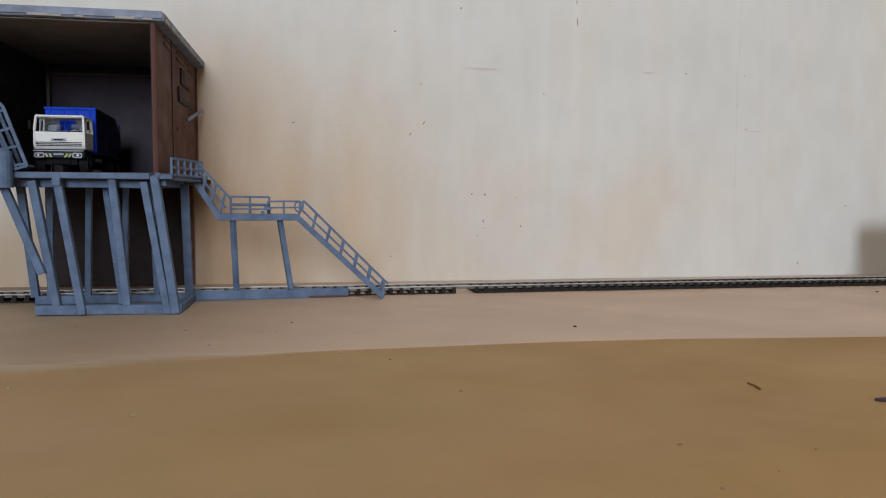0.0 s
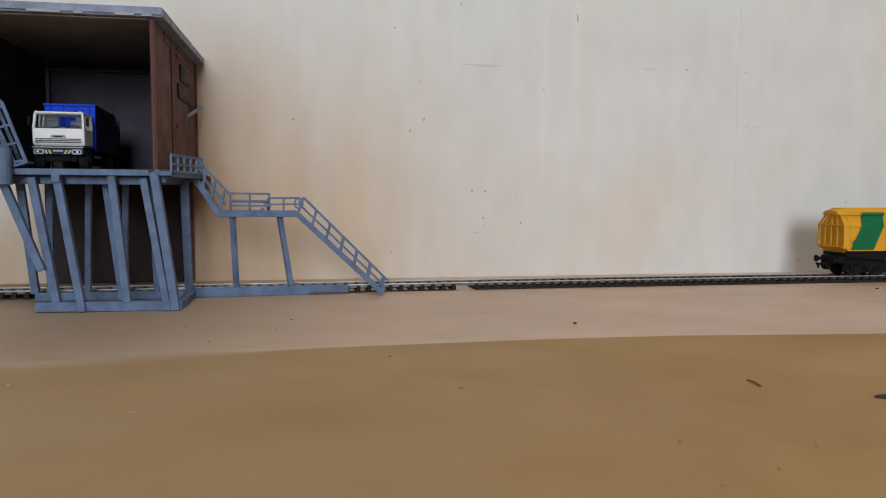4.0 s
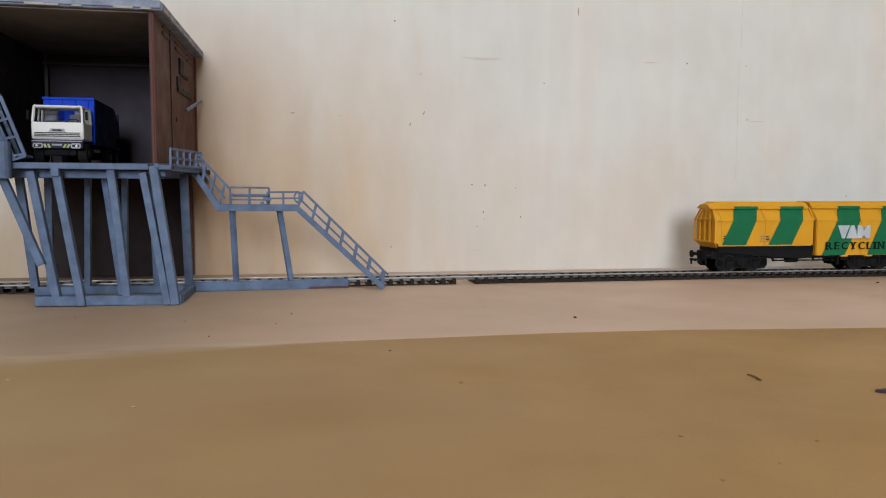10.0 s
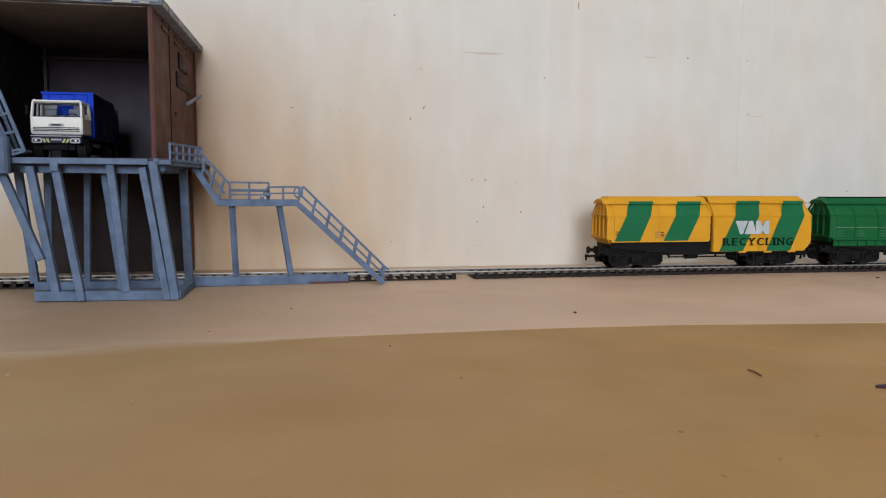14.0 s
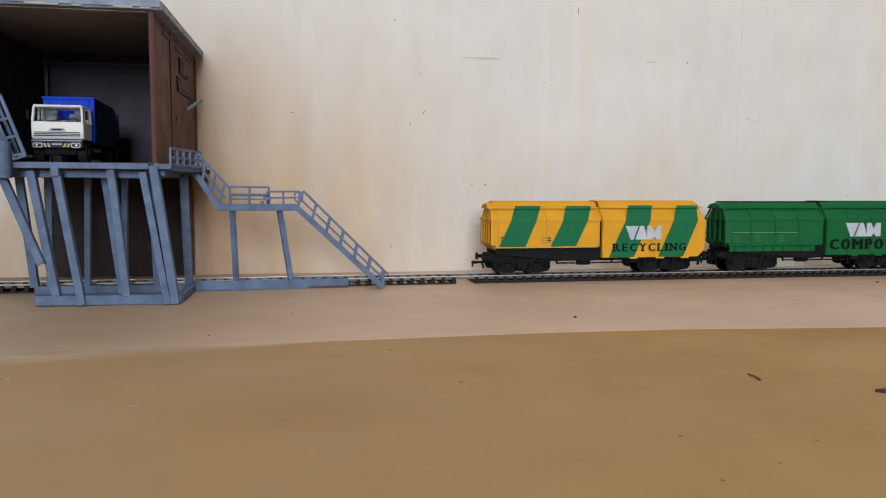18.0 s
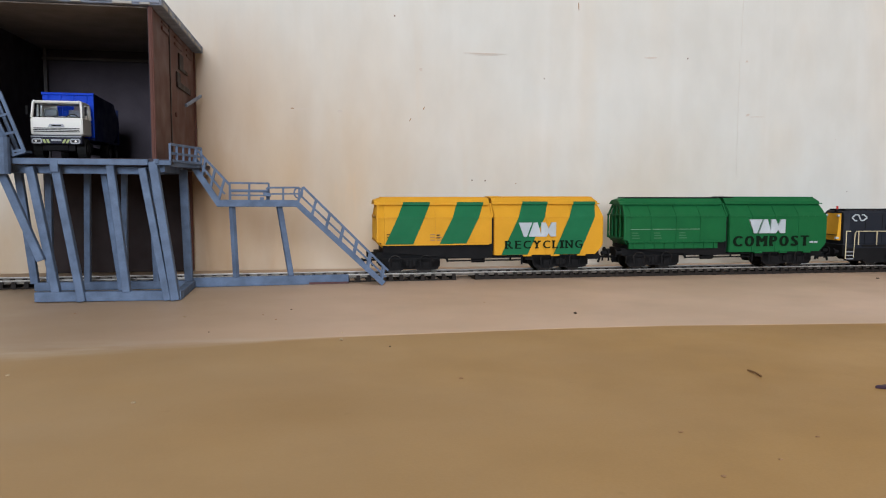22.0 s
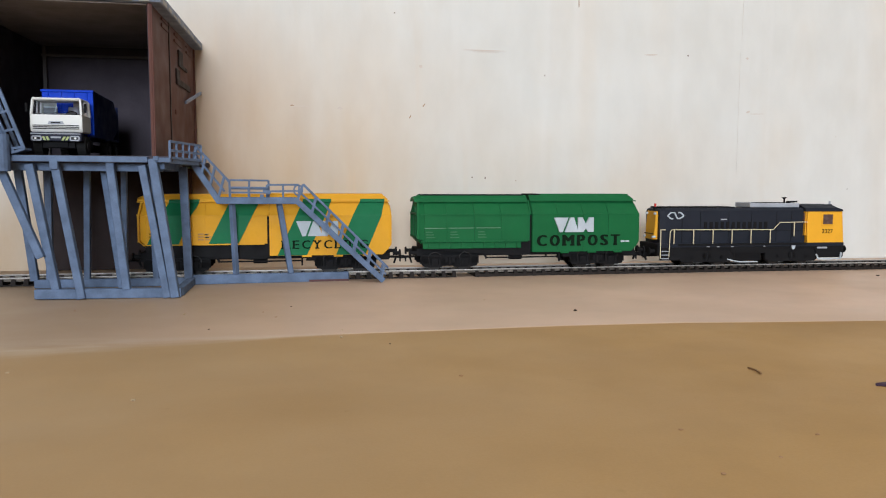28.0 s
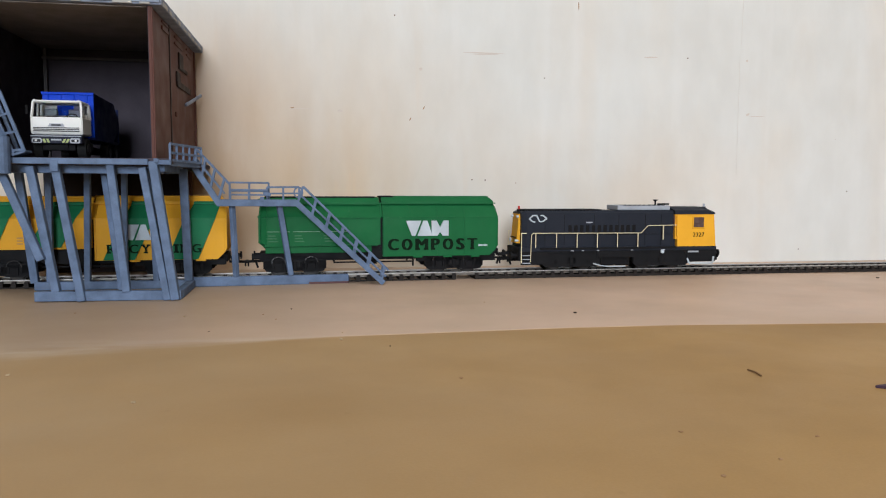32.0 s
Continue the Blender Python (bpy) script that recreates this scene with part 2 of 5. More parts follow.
# ---- mesh helpers ----
def bm_new():
    return bmesh.new()


def quad_box(bm, x0, x1, y0, y1, z0, z1):
    v = [bm.verts.new((x, y, z)) for z in (z0, z1) for y in (y0, y1) for x in (x0, x1)]
    for f in ((0, 2, 3, 1), (4, 5, 7, 6), (0, 1, 5, 4), (2, 6, 7, 3), (0, 4, 6, 2), (1, 3, 7, 5)):
        bm.faces.new([v[i] for i in f])
    return v


def soft_edges(bm, width, segments=1):
    bmesh.ops.bevel(bm, geom=bm.edges[:], offset=width, segments=segments, affect="EDGES", clamp_overlap=True)


def block(x0, x1, y0, y1, z0, z1, bevel=0.0):
    bm = bm_new()
    quad_box(bm, x0, x1, y0, y1, z0, z1)
    if bevel:
        soft_edges(bm, bevel)
    return bm


def bar(a, b, w, h, bevel=0.0, bm=None, up=(0, 0, 1)):
    """A beam of width w and height h from a to b."""
    bm = bm or bm_new()
    a, b = Vector(a), Vector(b)
    d = (b - a).normalized()
    side = d.cross(Vector(up))
    side = side.normalized() if side.length > 1e-6 else Vector((1, 0, 0))
    top = side.cross(d).normalized()
    made = []
    for p in (a, b):
        for i, j in ((-1, -1), (1, -1), (1, 1), (-1, 1)):
            made.append(bm.verts.new(p + side * (i * w / 2) + top * (j * h / 2)))
    for f in ((3, 2, 1, 0), (4, 5, 6, 7), (0, 1, 5, 4), (1, 2, 6, 5), (2, 3, 7, 6), (3, 0, 4, 7)):
        bm.faces.new([made[i] for i in f])
    if bevel:
        soft_edges(bm, bevel)
    return bm


def rod(a, b, r, n=8, bm=None, r2=None):
    """A round bar from a to b."""
    bm = bm or bm_new()
    a, b = Vector(a), Vector(b)
    turn = (b - a).to_track_quat("Z", "Y").to_matrix().to_4x4()
    bmesh.ops.create_cone(bm, cap_ends=True, segments=n, radius1=r, radius2=r if r2 is None else r2, depth=(b - a).length,
                          matrix=Matrix.Translation((a + b) / 2) @ turn)
    return bm


def loft(sections, bm=None, closed=True):
    """Skin between rings of equally many points."""
    bm = bm or bm_new()
    rings = [[bm.verts.new(p) for p in s] for s in sections]
    n = len(rings[0])
    for r, q in zip(rings, rings[1:]):
        for i in range(n):
            bm.faces.new((r[i], r[(i + 1) % n], q[(i + 1) % n], q[i]))
    bm.faces.new(rings[0][::-1])
    bm.faces.new(rings[-1])
    bmesh.ops.recalc_face_normals(bm, faces=bm.faces[:])
    return bm


def prism(points, y0, y1, bevel=0.0, axis="y"):
    """A flat outline in x and z (or in y and z, or x and y), given depth."""
    if axis == "y":
        s = [[(x, y, z) for x, z in points] for y in (y0, y1)]
    elif axis == "x":
        s = [[(x, y, z) for y, z in points] for x in (y0, y1)]
    else:
        s = [[(x, y, z) for x, y in points] for z in (y0, y1)]
    bm = loft(s)
    if bevel:
        soft_edges(bm, bevel)
    return bm


def part(name, bm, material, parent=None, label=""):
    """One mesh object under a thing or under a part."""
    me = bpy.data.meshes.new(name)
    bm.to_mesh(me)
    bm.free()
    me.materials.append(material)
    ob = new(name, me)
    ob.parent = parent
    if label:
        ob["label"] = label
    return ob


def thing(name, m, label, category, group=""):
    ob = tagged(new(name), label, category, group)
    ob.matrix_world = m
    return ob


def lettering(name, text, material, parent, x0, x1, y, z0, z1, label="", bold=0.012, depth=0.0001):
    """Raised print that fills the given box on a wall that faces -y."""
    cu = bpy.data.curves.new("print", "FONT")
    cu.body, cu.extrude, cu.resolution_u = text, 0.01, 3
    tmp = new("print", cu)
    bpy.context.view_layer.update()
    me = bpy.data.meshes.new_from_object(tmp.evaluated_get(bpy.context.evaluated_depsgraph_get()))
    bpy.data.objects.remove(tmp)
    xs, ys = [v.co.x for v in me.vertices], [v.co.y for v in me.vertices]
    ax, ay = min(xs), min(ys)
    kx, kz = (x1 - x0) / (max(xs) - ax), (z1 - z0) / (max(ys) - ay)
    for v in me.vertices:
        v.co = (x0 + (v.co.x - ax) * kx, y - (v.co.z + 0.01) * depth / 0.02, z0 + (v.co.y - ay) * kz)
    bm = bm_new()
    for k in (-1, 0, 1):
        first = len(bm.verts)
        bm.from_mesh(me)
        bm.verts.ensure_lookup_table()
        for v in bm.verts[first:]:
            v.co.x += k * bold * (z1 - z0)
            v.co.y -= (k + 1) * 0.00002
    return part(name, bm, material, parent, label)


# slabs that foot and cap the letters: left and right end, in widths of the letter, and 1 for the top, 0 for the foot
SLABS = {"R": ((-0.10, 0.42, 0), (-0.10, 0.30, 1), (0.74, 1.10, 0)), "E": ((-0.12, 0.30, 0), (-0.12, 0.30, 1)), "Y": ((-0.06, 0.38, 1), (0.62, 1.06, 1), (0.24, 0.76, 0)),
         "L": ((-0.14, 0.46, 1), (-0.14, 0.30, 0)), "I": ((-0.60, 1.60, 1), (-0.60, 1.60, 0)), "N": ((-0.14, 0.26, 1), (-0.14, 0.36, 0), (0.66, 1.14, 1)), "G": ((0.62, 1.12, 0.42),),
         "M": ((-0.10, 0.22, 1), (0.78, 1.10, 1), (-0.10, 0.32, 0), (0.68, 1.10, 0)), "P": ((-0.12, 0.30, 1), (-0.12, 0.48, 0)), "T": ((0.24, 0.76, 0),)}
BROAD = {"I": 0.30, "M": 1.22, "E": 0.78, "L": 0.74, "P": 0.80, "T": 0.92, "S": 0.78}


def slab_lettering(name, text, material, parent, x0, x1, y, z0, z1, label="", bold=0.05, gap=0.42):
    """Raised print in square-footed capitals that fills the given box on a wall that faces -y."""
    total = sum(BROAD.get(c, 1.0) for c in text) + gap * (len(text) - 1)
    unit, x, h, bm = (x1 - x0) / total, x0, z1 - z0, bm_new()
    for c in text:
        cu = bpy.data.curves.new("print", "FONT")
        cu.body, cu.extrude, cu.resolution_u = c, 0.01, 3
        tmp = new("print", cu)
        bpy.context.view_layer.update()
        me = bpy.data.meshes.new_from_object(tmp.evaluated_get(bpy.context.evaluated_depsgraph_get()))
        bpy.data.objects.remove(tmp)
        xs, ys = [v.co.x for v in me.vertices], [v.co.y for v in me.vertices]
        w = unit * BROAD.get(c, 1.0)
        kx, kz = w / (max(xs) - min(xs)), h / (max(ys) - min(ys))
        for k in (-1, 0, 1):
            first = len(bm.verts)
            bm.from_mesh(me)
            bm.verts.ensure_lookup_table()
            for v in bm.verts[first:]:
                v.co = (x + (v.co.x - min(xs)) * kx + k * bold * h, y - (v.co.z + 0.01) * 0.005 - (k + 1) * 0.00002, z0 + (v.co.y - min(ys)) * kz)
        for i, (a, b, up) in enumerate(SLABS.get(c, ())):
            at = z0 + up * (h - 0.16 * h)
            quad_box(bm, x + a * w, x + b * w, y - 0.00016 - i * 0.00001, y, at, at + 0.16 * h)
        x += w + gap * unit
    return part(name, bm, material, parent, label)


# ---- the room: wall behind the layout, and plain walls that close the place ----
def wall_with_hole(name, m, w0, w1, z0, z1, hole, thick, material):
    """An upright wall in x and z, its face at y = 0 and its body behind, with one opening."""
    bm = bm_new()
    if hole:
        a, b, c, d = hole
        for x0, x1, y0, y1 in ((w0, a, z0, z1), (b, w1, z0, z1), (a, b, z0, c), (a, b, d, z1)):
            quad_box(bm, x0, x1, 0, thick, y0, y1)
    else:
        quad_box(bm, w0, w1, 0, thick, z0, z1)
    ob = part(name, bm, material)
    ob.matrix_world = m
    return tagged(ob, kind="structure")


rx0, rx1, ry0, rz0, rz1 = ROOM
wall_north = wall_with_hole("wall_north", WALL, rx0, rx1, rz0, rz1, None, 0.12, M_WALL)
tagged(wall_north, "cream-painted old wall with warm brown runs and specks", "wall")
tagged(wall_with_hole("wall_south", WALL @ pose(0, ry0, 0, 0, 0, 180), -rx1, -rx0, rz0, rz1, (-WIN[1], -WIN[0], WIN[2], WIN[3]), 0.12, M_ROOM), "plain plastered wall with a small window", "wall")
tagged(wall_with_hole("wall_east", WALL @ pose(rx1, 0, 0, 0, 0, -90), 0.0, -ry0, rz0, rz1, None, 0.12, M_ROOM), "plain plastered side wall", "wall")
tagged(wall_with_hole("wall_west", WALL @ pose(rx0, 0, 0, 0, 0, 90), ry0, 0.0, rz0, rz1, None, 0.12, M_ROOM), "plain plastered side wall", "wall")
floor = part("floor", block(rx0, rx1, ry0, 0, rz0 - 0.1, rz0), M_ROOMFLOOR)
floor.matrix_world = WALL
tagged(floor, "brown wooden room floor", "floor", kind="structure")
bm = bm_new()
for x0, x1, y0, y1 in ((rx0, FILL_OPENING[0], ry0, 0), (FILL_OPENING[1], rx1, ry0, 0), (FILL_OPENING[0], FILL_OPENING[1], ry0, FILL_OPENING[2]), (FILL_OPENING[0], FILL_OPENING[1], FILL_OPENING[3], 0)):
    quad_box(bm, x0, x1, y0, y1, rz1, rz1 + 0.1)
ceiling = part("ceiling", bm, M_ROOM)
ceiling.matrix_world = WALL
tagged(ceiling, "plain plastered ceiling with an opening for an added fill lamp", "ceiling", kind="structure")
window = tagged(new("window_1"), "white-framed window in the plastered wall", "window", kind="structure")
window.matrix_world = WALL @ pose(0, ry0, 0)
for x0, x1, z0, z1 in ((WIN[0], WIN[1], WIN[2], WIN[2] + 0.03), (WIN[0], WIN[1], WIN[3] - 0.03, WIN[3]), (WIN[0], WIN[0] + 0.03, WIN[2] + 0.03, WIN[3] - 0.03), (WIN[1] - 0.03, WIN[1], WIN[2] + 0.03, WIN[3] - 0.03)):
    part("window_frame", block(x0, x1, -0.01, 0.015, z0, z1, 0.003), M_WINDOWFRAME, window)

# marks on the wall: x and z along it, width, height and lean, in millimetres and degrees
def wall_mark(x, z, w, h, lean, m):
    n = 9
    rr = random.Random(int(x * 10 + z))
    ring = [(math.cos(a) * w / 2000 * rr.uniform(0.75, 1.1), math.sin(a) * h / 2000 * rr.uniform(0.75, 1.1)) for a in (i * math.tau / n for i in range(n))]
    mk = part("wall_mark", prism(ring, -0.00025, 0.0005), m, wall_north)
    mk.matrix_basis = pose(x / 1000, 0, z / 1000, 0, -lean, 0)


for row in ((-91.3, 192.3, 1.3, 1.3, 0), (-30.5, 68.4, 1.2, 1.4, 20), (-20.0, 68.0, 1.3, 1.6, -15), (-21.2, 47.0, 0.8, 2.4, 5), (-26.2, 35.3, 1.2, 0.9, 0),
            (9.4, 42.9, 1.1, 1.5, 10), (148.7, 168.0, 1.4, 1.3, 0), (27.4, 148.6, 1.1, 1.0, 0), (-94.6, 19.8, 1.0, 1.0, 0), (256.0, 10.5, 0.8, 1.6, 0),
            (300.0, 60.0, 1.0, 1.0, 0)):
    wall_mark(*row, M_SPOT)
for row in ((-68.9, 123.4, 0.9, 3.6, -28), (-79.5, 114.5, 0.9, 3.2, -28), (54.7, 205.5, 0.8, 7.0, 3), (54.0, 221.0, 0.7, 4.0, 4), (-168.5, 121.4, 3, 0.8, 0),
            (-39.9, 212.1, 1.2, 2.0, 0), (5.0, 65.9, 0.9, 0.9, 0), (-20.6, 41.5, 0.5, 1.4, 10)):
    wall_mark(*row, M_RUST)
for row in ((-22.1, 166.5, 34, 0.8, 0), (-20.1, 165.4, 22, 0.5, 1), (117.0, 167.6, 12, 1.0, 2), (-161.2, 121.0, 17, 0.6, 1), (211.8, 122.2, 15, 0.6, 1),
            (204.0, 123.6, 4, 1.8, 24), (201.5, 167.4, 2.4, 2.0, 0), (-132.9, 119.9, 4, 2.0, 0), (-71.2, 152.8, 3.0, 2.6, 0), (-25.6, 16.4, 9, 0.8, -12)):
    wall_mark(*row, M_FAINT)
for row in ((196.2, 208.0, 0.4, 60, -0.4), (195.2, 120.0, 0.3, 110, 0.2)):
    wall_mark(*row, M_HAIR)

# ---- the layout's boards ----
tabletop = part("tabletop", block(-1.3, 1.5, -0.95, -0.0005, -0.025, -0.0002), M_TABLE)
tabletop.matrix_world = WALL
for x in (-1.24, 1.44):
    for y in (-0.90, -0.06):
        part("leg", block(x - 0.03, x + 0.03, y - 0.03, y + 0.03, rz0, -0.025, 0.003), M_TABLE, tabletop)
tagged(tabletop, "brown fibre board table top with a dull polish", "table top", kind="structure")
EDGE = ((-0.90, 0.02), (-0.45, 0.17), (-0.30, 0.222), (-0.215, 0.252), (-0.1652, 0.2706), (-0.1275, 0.2812), (-0.0876, 0.2937), (-0.0438, 0.3062), (0.014, 0.3180),
        (0.0551, 0.3268), (0.1084, 0.3345), (0.1616, 0.3380), (0.2087, 0.3422), (0.30, 0.350), (0.60, 0.374), (1.3, 0.43))


def edge_y(x):
    return float(np.interp(x, [p[0] for p in EDGE], [p[1] for p in EDGE]))


def wall_y(x):
    return 0.5872 + (x - 0.0527) * math.tan(radians(9.7))


def border(x):
    """Half the width over which the strip's border is rubbed away: sharp on one side, smeared wide on the other."""
    return 0.0009 + 0.019 * max(0.0, min(1.0, (-0.03 - x) / 0.17)) ** 1.3


bm = bm_new()
WEAR_SHADE = bm.verts.layers.float_color.new("wear")
xs_e = [-0.9 + i * 0.01 for i in range(221)]
steps_e = (-1.0, -0.6, -0.3, 0.0, 0.3, 0.6, 1.0, 2.0, 3.2)
cols_e = []
to_wall = WALL.inverted()
for x in xs_e:
    col = []
    for k in steps_e:
        d = k * border(x) + 0.0012 * noise.noise(Vector((x * 22, k * 0.6, 0))) * min(1.0, border(x) / 0.004)
        v = bm.verts.new(to_wall @ Vector((x, edge_y(x) + d + 0.001, -0.00021 if k < -0.9 else -0.00012 if k < 0.5 else 0.0)))
        # left grows towards the tower and sets how much shade is painted in
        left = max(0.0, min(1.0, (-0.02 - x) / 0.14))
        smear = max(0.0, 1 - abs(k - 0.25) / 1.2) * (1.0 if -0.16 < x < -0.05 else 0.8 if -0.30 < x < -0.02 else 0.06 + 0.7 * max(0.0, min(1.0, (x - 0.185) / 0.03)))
        v[WEAR_SHADE] = (0.5 - 0.5 * math.sin(max(-1.0, min(1.0, k)) * math.pi / 2), smear, 0.85 * left, 1.0)
        col.append(v)
    v = bm.verts.new(to_wall @ Vector((x, wall_y(x) - 0.0008, 0.0)))
    v[WEAR_SHADE] = (0.0, 0.0, 0.8 * left, 1.0)
    cols_e.append(col + [v])
for p, q in zip(cols_e, cols_e[1:]):
    for j in range(len(p) - 1):
        bm.faces.new((p[j], q[j], q[j + 1], p[j + 1]))
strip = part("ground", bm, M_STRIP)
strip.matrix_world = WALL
tagged(strip, "pale pinkish board strip that carries the track", "board", kind="structure")


# ---- the track ----
PX = np.linspace(-0.7, 0.9, 3201)
_in = np.clip(PX, -0.4, 0.5)
_curve = np.polynomial.Polynomial((0.5068331, 0.1950929, -0.030219, -0.1124144, 0.0887251))
PY = _curve(_in) + (PX - _in) * _curve.deriv()(_in)     # a gentle bend, straight beyond
PS = np.concatenate([[0], np.cumsum(np.hypot(np.diff(PX), np.diff(PY)))])
PS -= np.interp(0, PX, PS)
RAIL = 0.0052                                   # top of the rail over the board


def on_track(s):
    """Place on the track's centre line, by the way along it."""
    return Vector((float(np.interp(s, PS, PX)), float(np.interp(s, PS, PY)), 0))


def heading(s):
    d = on_track(s + 0.001) - on_track(s - 0.001)
    return math.atan2(d.y, d.x)


def rail_bm(s0, s1, side, head):
    web = ((-0.0012, 0.0030), (0.0012, 0.0030), (0.0012, 0.0034), (0.0004, 0.0037), (0.0004, 0.0046), (-0.0004, 0.0046), (-0.0004, 0.0037), (-0.0012, 0.0034))
    top = ((-0.0004, 0.0046), (0.0004, 0.0046), (0.0005, 0.0048), (0.0005, RAIL - 0.0001), (0.0004, RAIL), (-0.0004, RAIL), (-0.0005, RAIL - 0.0001), (-0.0005, 0.0048))
    prof = top if head else web
    secs = []
    n = max(2, int((s1 - s0) / 0.008))
    for i in range(n + 1):
        s = s0 + (s1 - s0) * i / n
        p, a = on_track(s), heading(s)
        nx, ny = -math.sin(a), math.cos(a)
        secs.append([(p.x + nx * (side + o), p.y + ny * (side + o), z) for o, z in prof])
    return loft(secs)


def sleeper_mesh():
    bm = bm_new()
    quad_box(bm, -0.0014, 0.0014, -0.0120, 0.0120, 0.0002, 0.0030)
    for side in (-0.00875, 0.00875):
        for o in (-0.0019, 0.0019):
            quad_box(bm, -0.0012, 0.0012, side + o - 0.0008, side + o + 0.0008, 0.0030, 0.0043)
    me = bpy.data.meshes.new("sleeper")
    bm.to_mesh(me)
    bm.free()
    me.materials.append(M_SLEEPER)
    return me


SLEEPER = sleeper_mesh()


def track(s0, s1, e0, e1, pitch, web, label):
    t = tagged(new("track"), label, "railway track", "lengths of track")
    for side in (-0.00875, 0.00875):
        rail = part("rail", rail_bm(s0, s1, side, False), M_RAILWEB, t, "dull brown rail web")
        part("rail_head", rail_bm(s0, s1, side, True), M_STEEL, rail, "bright worn rail head")
    n = int((e1 - e0) / pitch)
    for i in range(n + 1):
        s = e1 - i * pitch if e1 < 0.02 else e0 + i * pitch
        ob = new("sleeper", SLEEPER)
        ob.parent = t
        p = on_track(s)
        ob.matrix_basis = pose(p.x, p.y, 0, 0, 0, math.degrees(heading(s)))
    for side in (-0.0104, 0.0104):               # the webs that hold the sleepers together
        secs = []
        for i in range(41):
            s = e0 + (e1 - e0) * i / 40
            p, a = on_track(s), heading(s)
            secs.append([(p.x - math.sin(a) * (side + o), p.y + math.cos(a) * (side + o), z) for o, z in ((-0.0014, 0.0003), (0.0014, 0.0003), (0.0014, web), (-0.0014, web))])
        part("web", loft(secs), M_SLEEPER, t)
    return t


track(-0.62, 0.0120, -0.615, 0.0055, 0.0072, 0.0009, "straight length of model track with steel rails and black sleepers")
track(0.0122, 0.80, 0.0215, 0.795, 0.0068, 0.0021, "gently curved length of model track with steel rails, black sleepers")


# ---- the loading tower ----
TOWER = pose(-0.1514, 0.4037, 0, 0, 0, 9.7)
tower = thing("loading_tower", TOWER, "brown model shed on a blue-grey deck with slanting plastic columns", "model building")
BACK = 0.1445


def mm(*v):
    return tuple(c / 1000 for c in v)


def plank(name, a, b, w, h, label="", material=None, parent=None):
    return part(name, bar(mm(*a), mm(*b), w / 1000, h / 1000, 0.00025), material or M_BLUEGREY, parent or tower, label)


plank("front_sill", (-69, 2.5, 3.2), (6.5, 2.5, 2.6), 5, 5.2, "blue-grey base beam")
plank("rear_sill", (-85.5, 49, 2.8), (3, 49, 2.6), 4.0, 5.0)
plank("side_sill", (4.5, 5.2, 2.4), (3.8, 51, 2.4), 4.6, 4.6)
for a, b, w, d in (((-55.9, 0, 75), (-44.8, -0.2, 0.6), 4.1, 4.1), ((-68.9, 2.2, 73), (-58.3, 2.0, 5.5), 4.2, 4.1), ((-28.4, 1.0, 74.5), (-22.0, 1.0, 5.0), 4.05, 4.1),
                   ((-11.6, -0.4, 72.6), (-0.4, -0.4, 0.4), 3.8, 5.2), ((-6.1, -0.8, 76.2), (3.8, -0.8, 0.4), 4.4, 5.2)):
    plank("column", a, b, d, w, "slanting square column with a rough finish")
for a, b, w in (((0.9, 49, 73), (2.7, 49, 4.6), 4.8), ((-53.8, 49, 73), (-56.0, 49, 4.6), 3.4), ((-75.5, 49, 73), (-77.0, 49, 4.6), 3.6), ((-92.2, 49, 73), (-85.4, 49, 4.6), 4.3),
                ((-33.0, 49, 73), (-34.6, 49, 4.6), 3.2), ((-18.0, 49, 73), (-16.3, 49, 4.6), 3.3)):
    plank("column", a, b, 3.6, w)
plank("brace", (-82.6, -2, 73.2), (-64.0, -2, 23.2), 3.6, 4.0)
plank("brace", (-37.2, 20, 73), (-29.0, 20, 1.0), 3.2, 3.2)
# the deck: a plate, its front edge beam, and cross beams under it
part("deck", block(-0.108, 0.0035, 0.0006, BACK, 0.0748, 0.0778, 0.0003), M_INNER, tower, "dark deck floor")
plank("edge_beam", (-108, -1.4, 76.0), (-8.3, -1.4, 75.7), 3.8, 3.2, "blue-grey front edge of the deck")
plank("edge_beam", (-3.7, -1.4, 75.6), (3.5, -1.4, 75.5), 3.8, 2.6)
plank("joist", (-100, 9, 72.0), (-3, 9, 71.6), 4, 4.4)
plank("joist", (-100, 52, 72.2), (-1, 52, 72.2), 4, 4)
plank("joist", (-2.5, 3, 72.6), (-2.5, 58, 72.6), 3.4, 4)
plank("clamp", (-5.2, -3.4, 76.4), (-2.6, -3.4, 76.4), 1.6, 2.4)
plank("cap", (-57.5, -2.7, 73.4), (-53.4, -2.7, 73.4), 1.8, 6.4)
# the shed: walls with depth, a roof slab with a worn edge
right_wall = part("side_wall", block(-0.0070, -0.0055, 0.0015, BACK, 0.0773, 0.1590, 0.0002), M_BROWN, tower, "dark red-brown shed wall")
part("inner_lining", block(-0.0078, -0.0071, 0.0040, BACK - 0.004, 0.0776, 0.1588), M_INNER, tower)
part("side_wall", block(-0.110, -0.107, 0.0015, BACK, 0.0773, 0.1590, 0.0002), M_INNER, tower)
part("back_wall", block(-0.1069, -0.0080, BACK - 0.003, BACK, 0.0776, 0.1588), M_INNER, tower, "shaded back wall of the shed")
part("lower_back_panel", block(-0.110, -0.0119, BACK - 0.003, BACK, 0.0004, 0.0746, 0.0002), M_BROWNDARK, tower, "brown panel behind the track, darkened for the shade under the deck")
part("panel_edge", block(-0.0118, -0.0090, BACK - 0.004, BACK, 0.0004, 0.0735, 0.0006), M_BROWN, tower)
part("seam", block(-0.0055, -0.0050, 0.0490, 0.0510, 0.0776, 0.1588), M_BROWNDARK, right_wall)
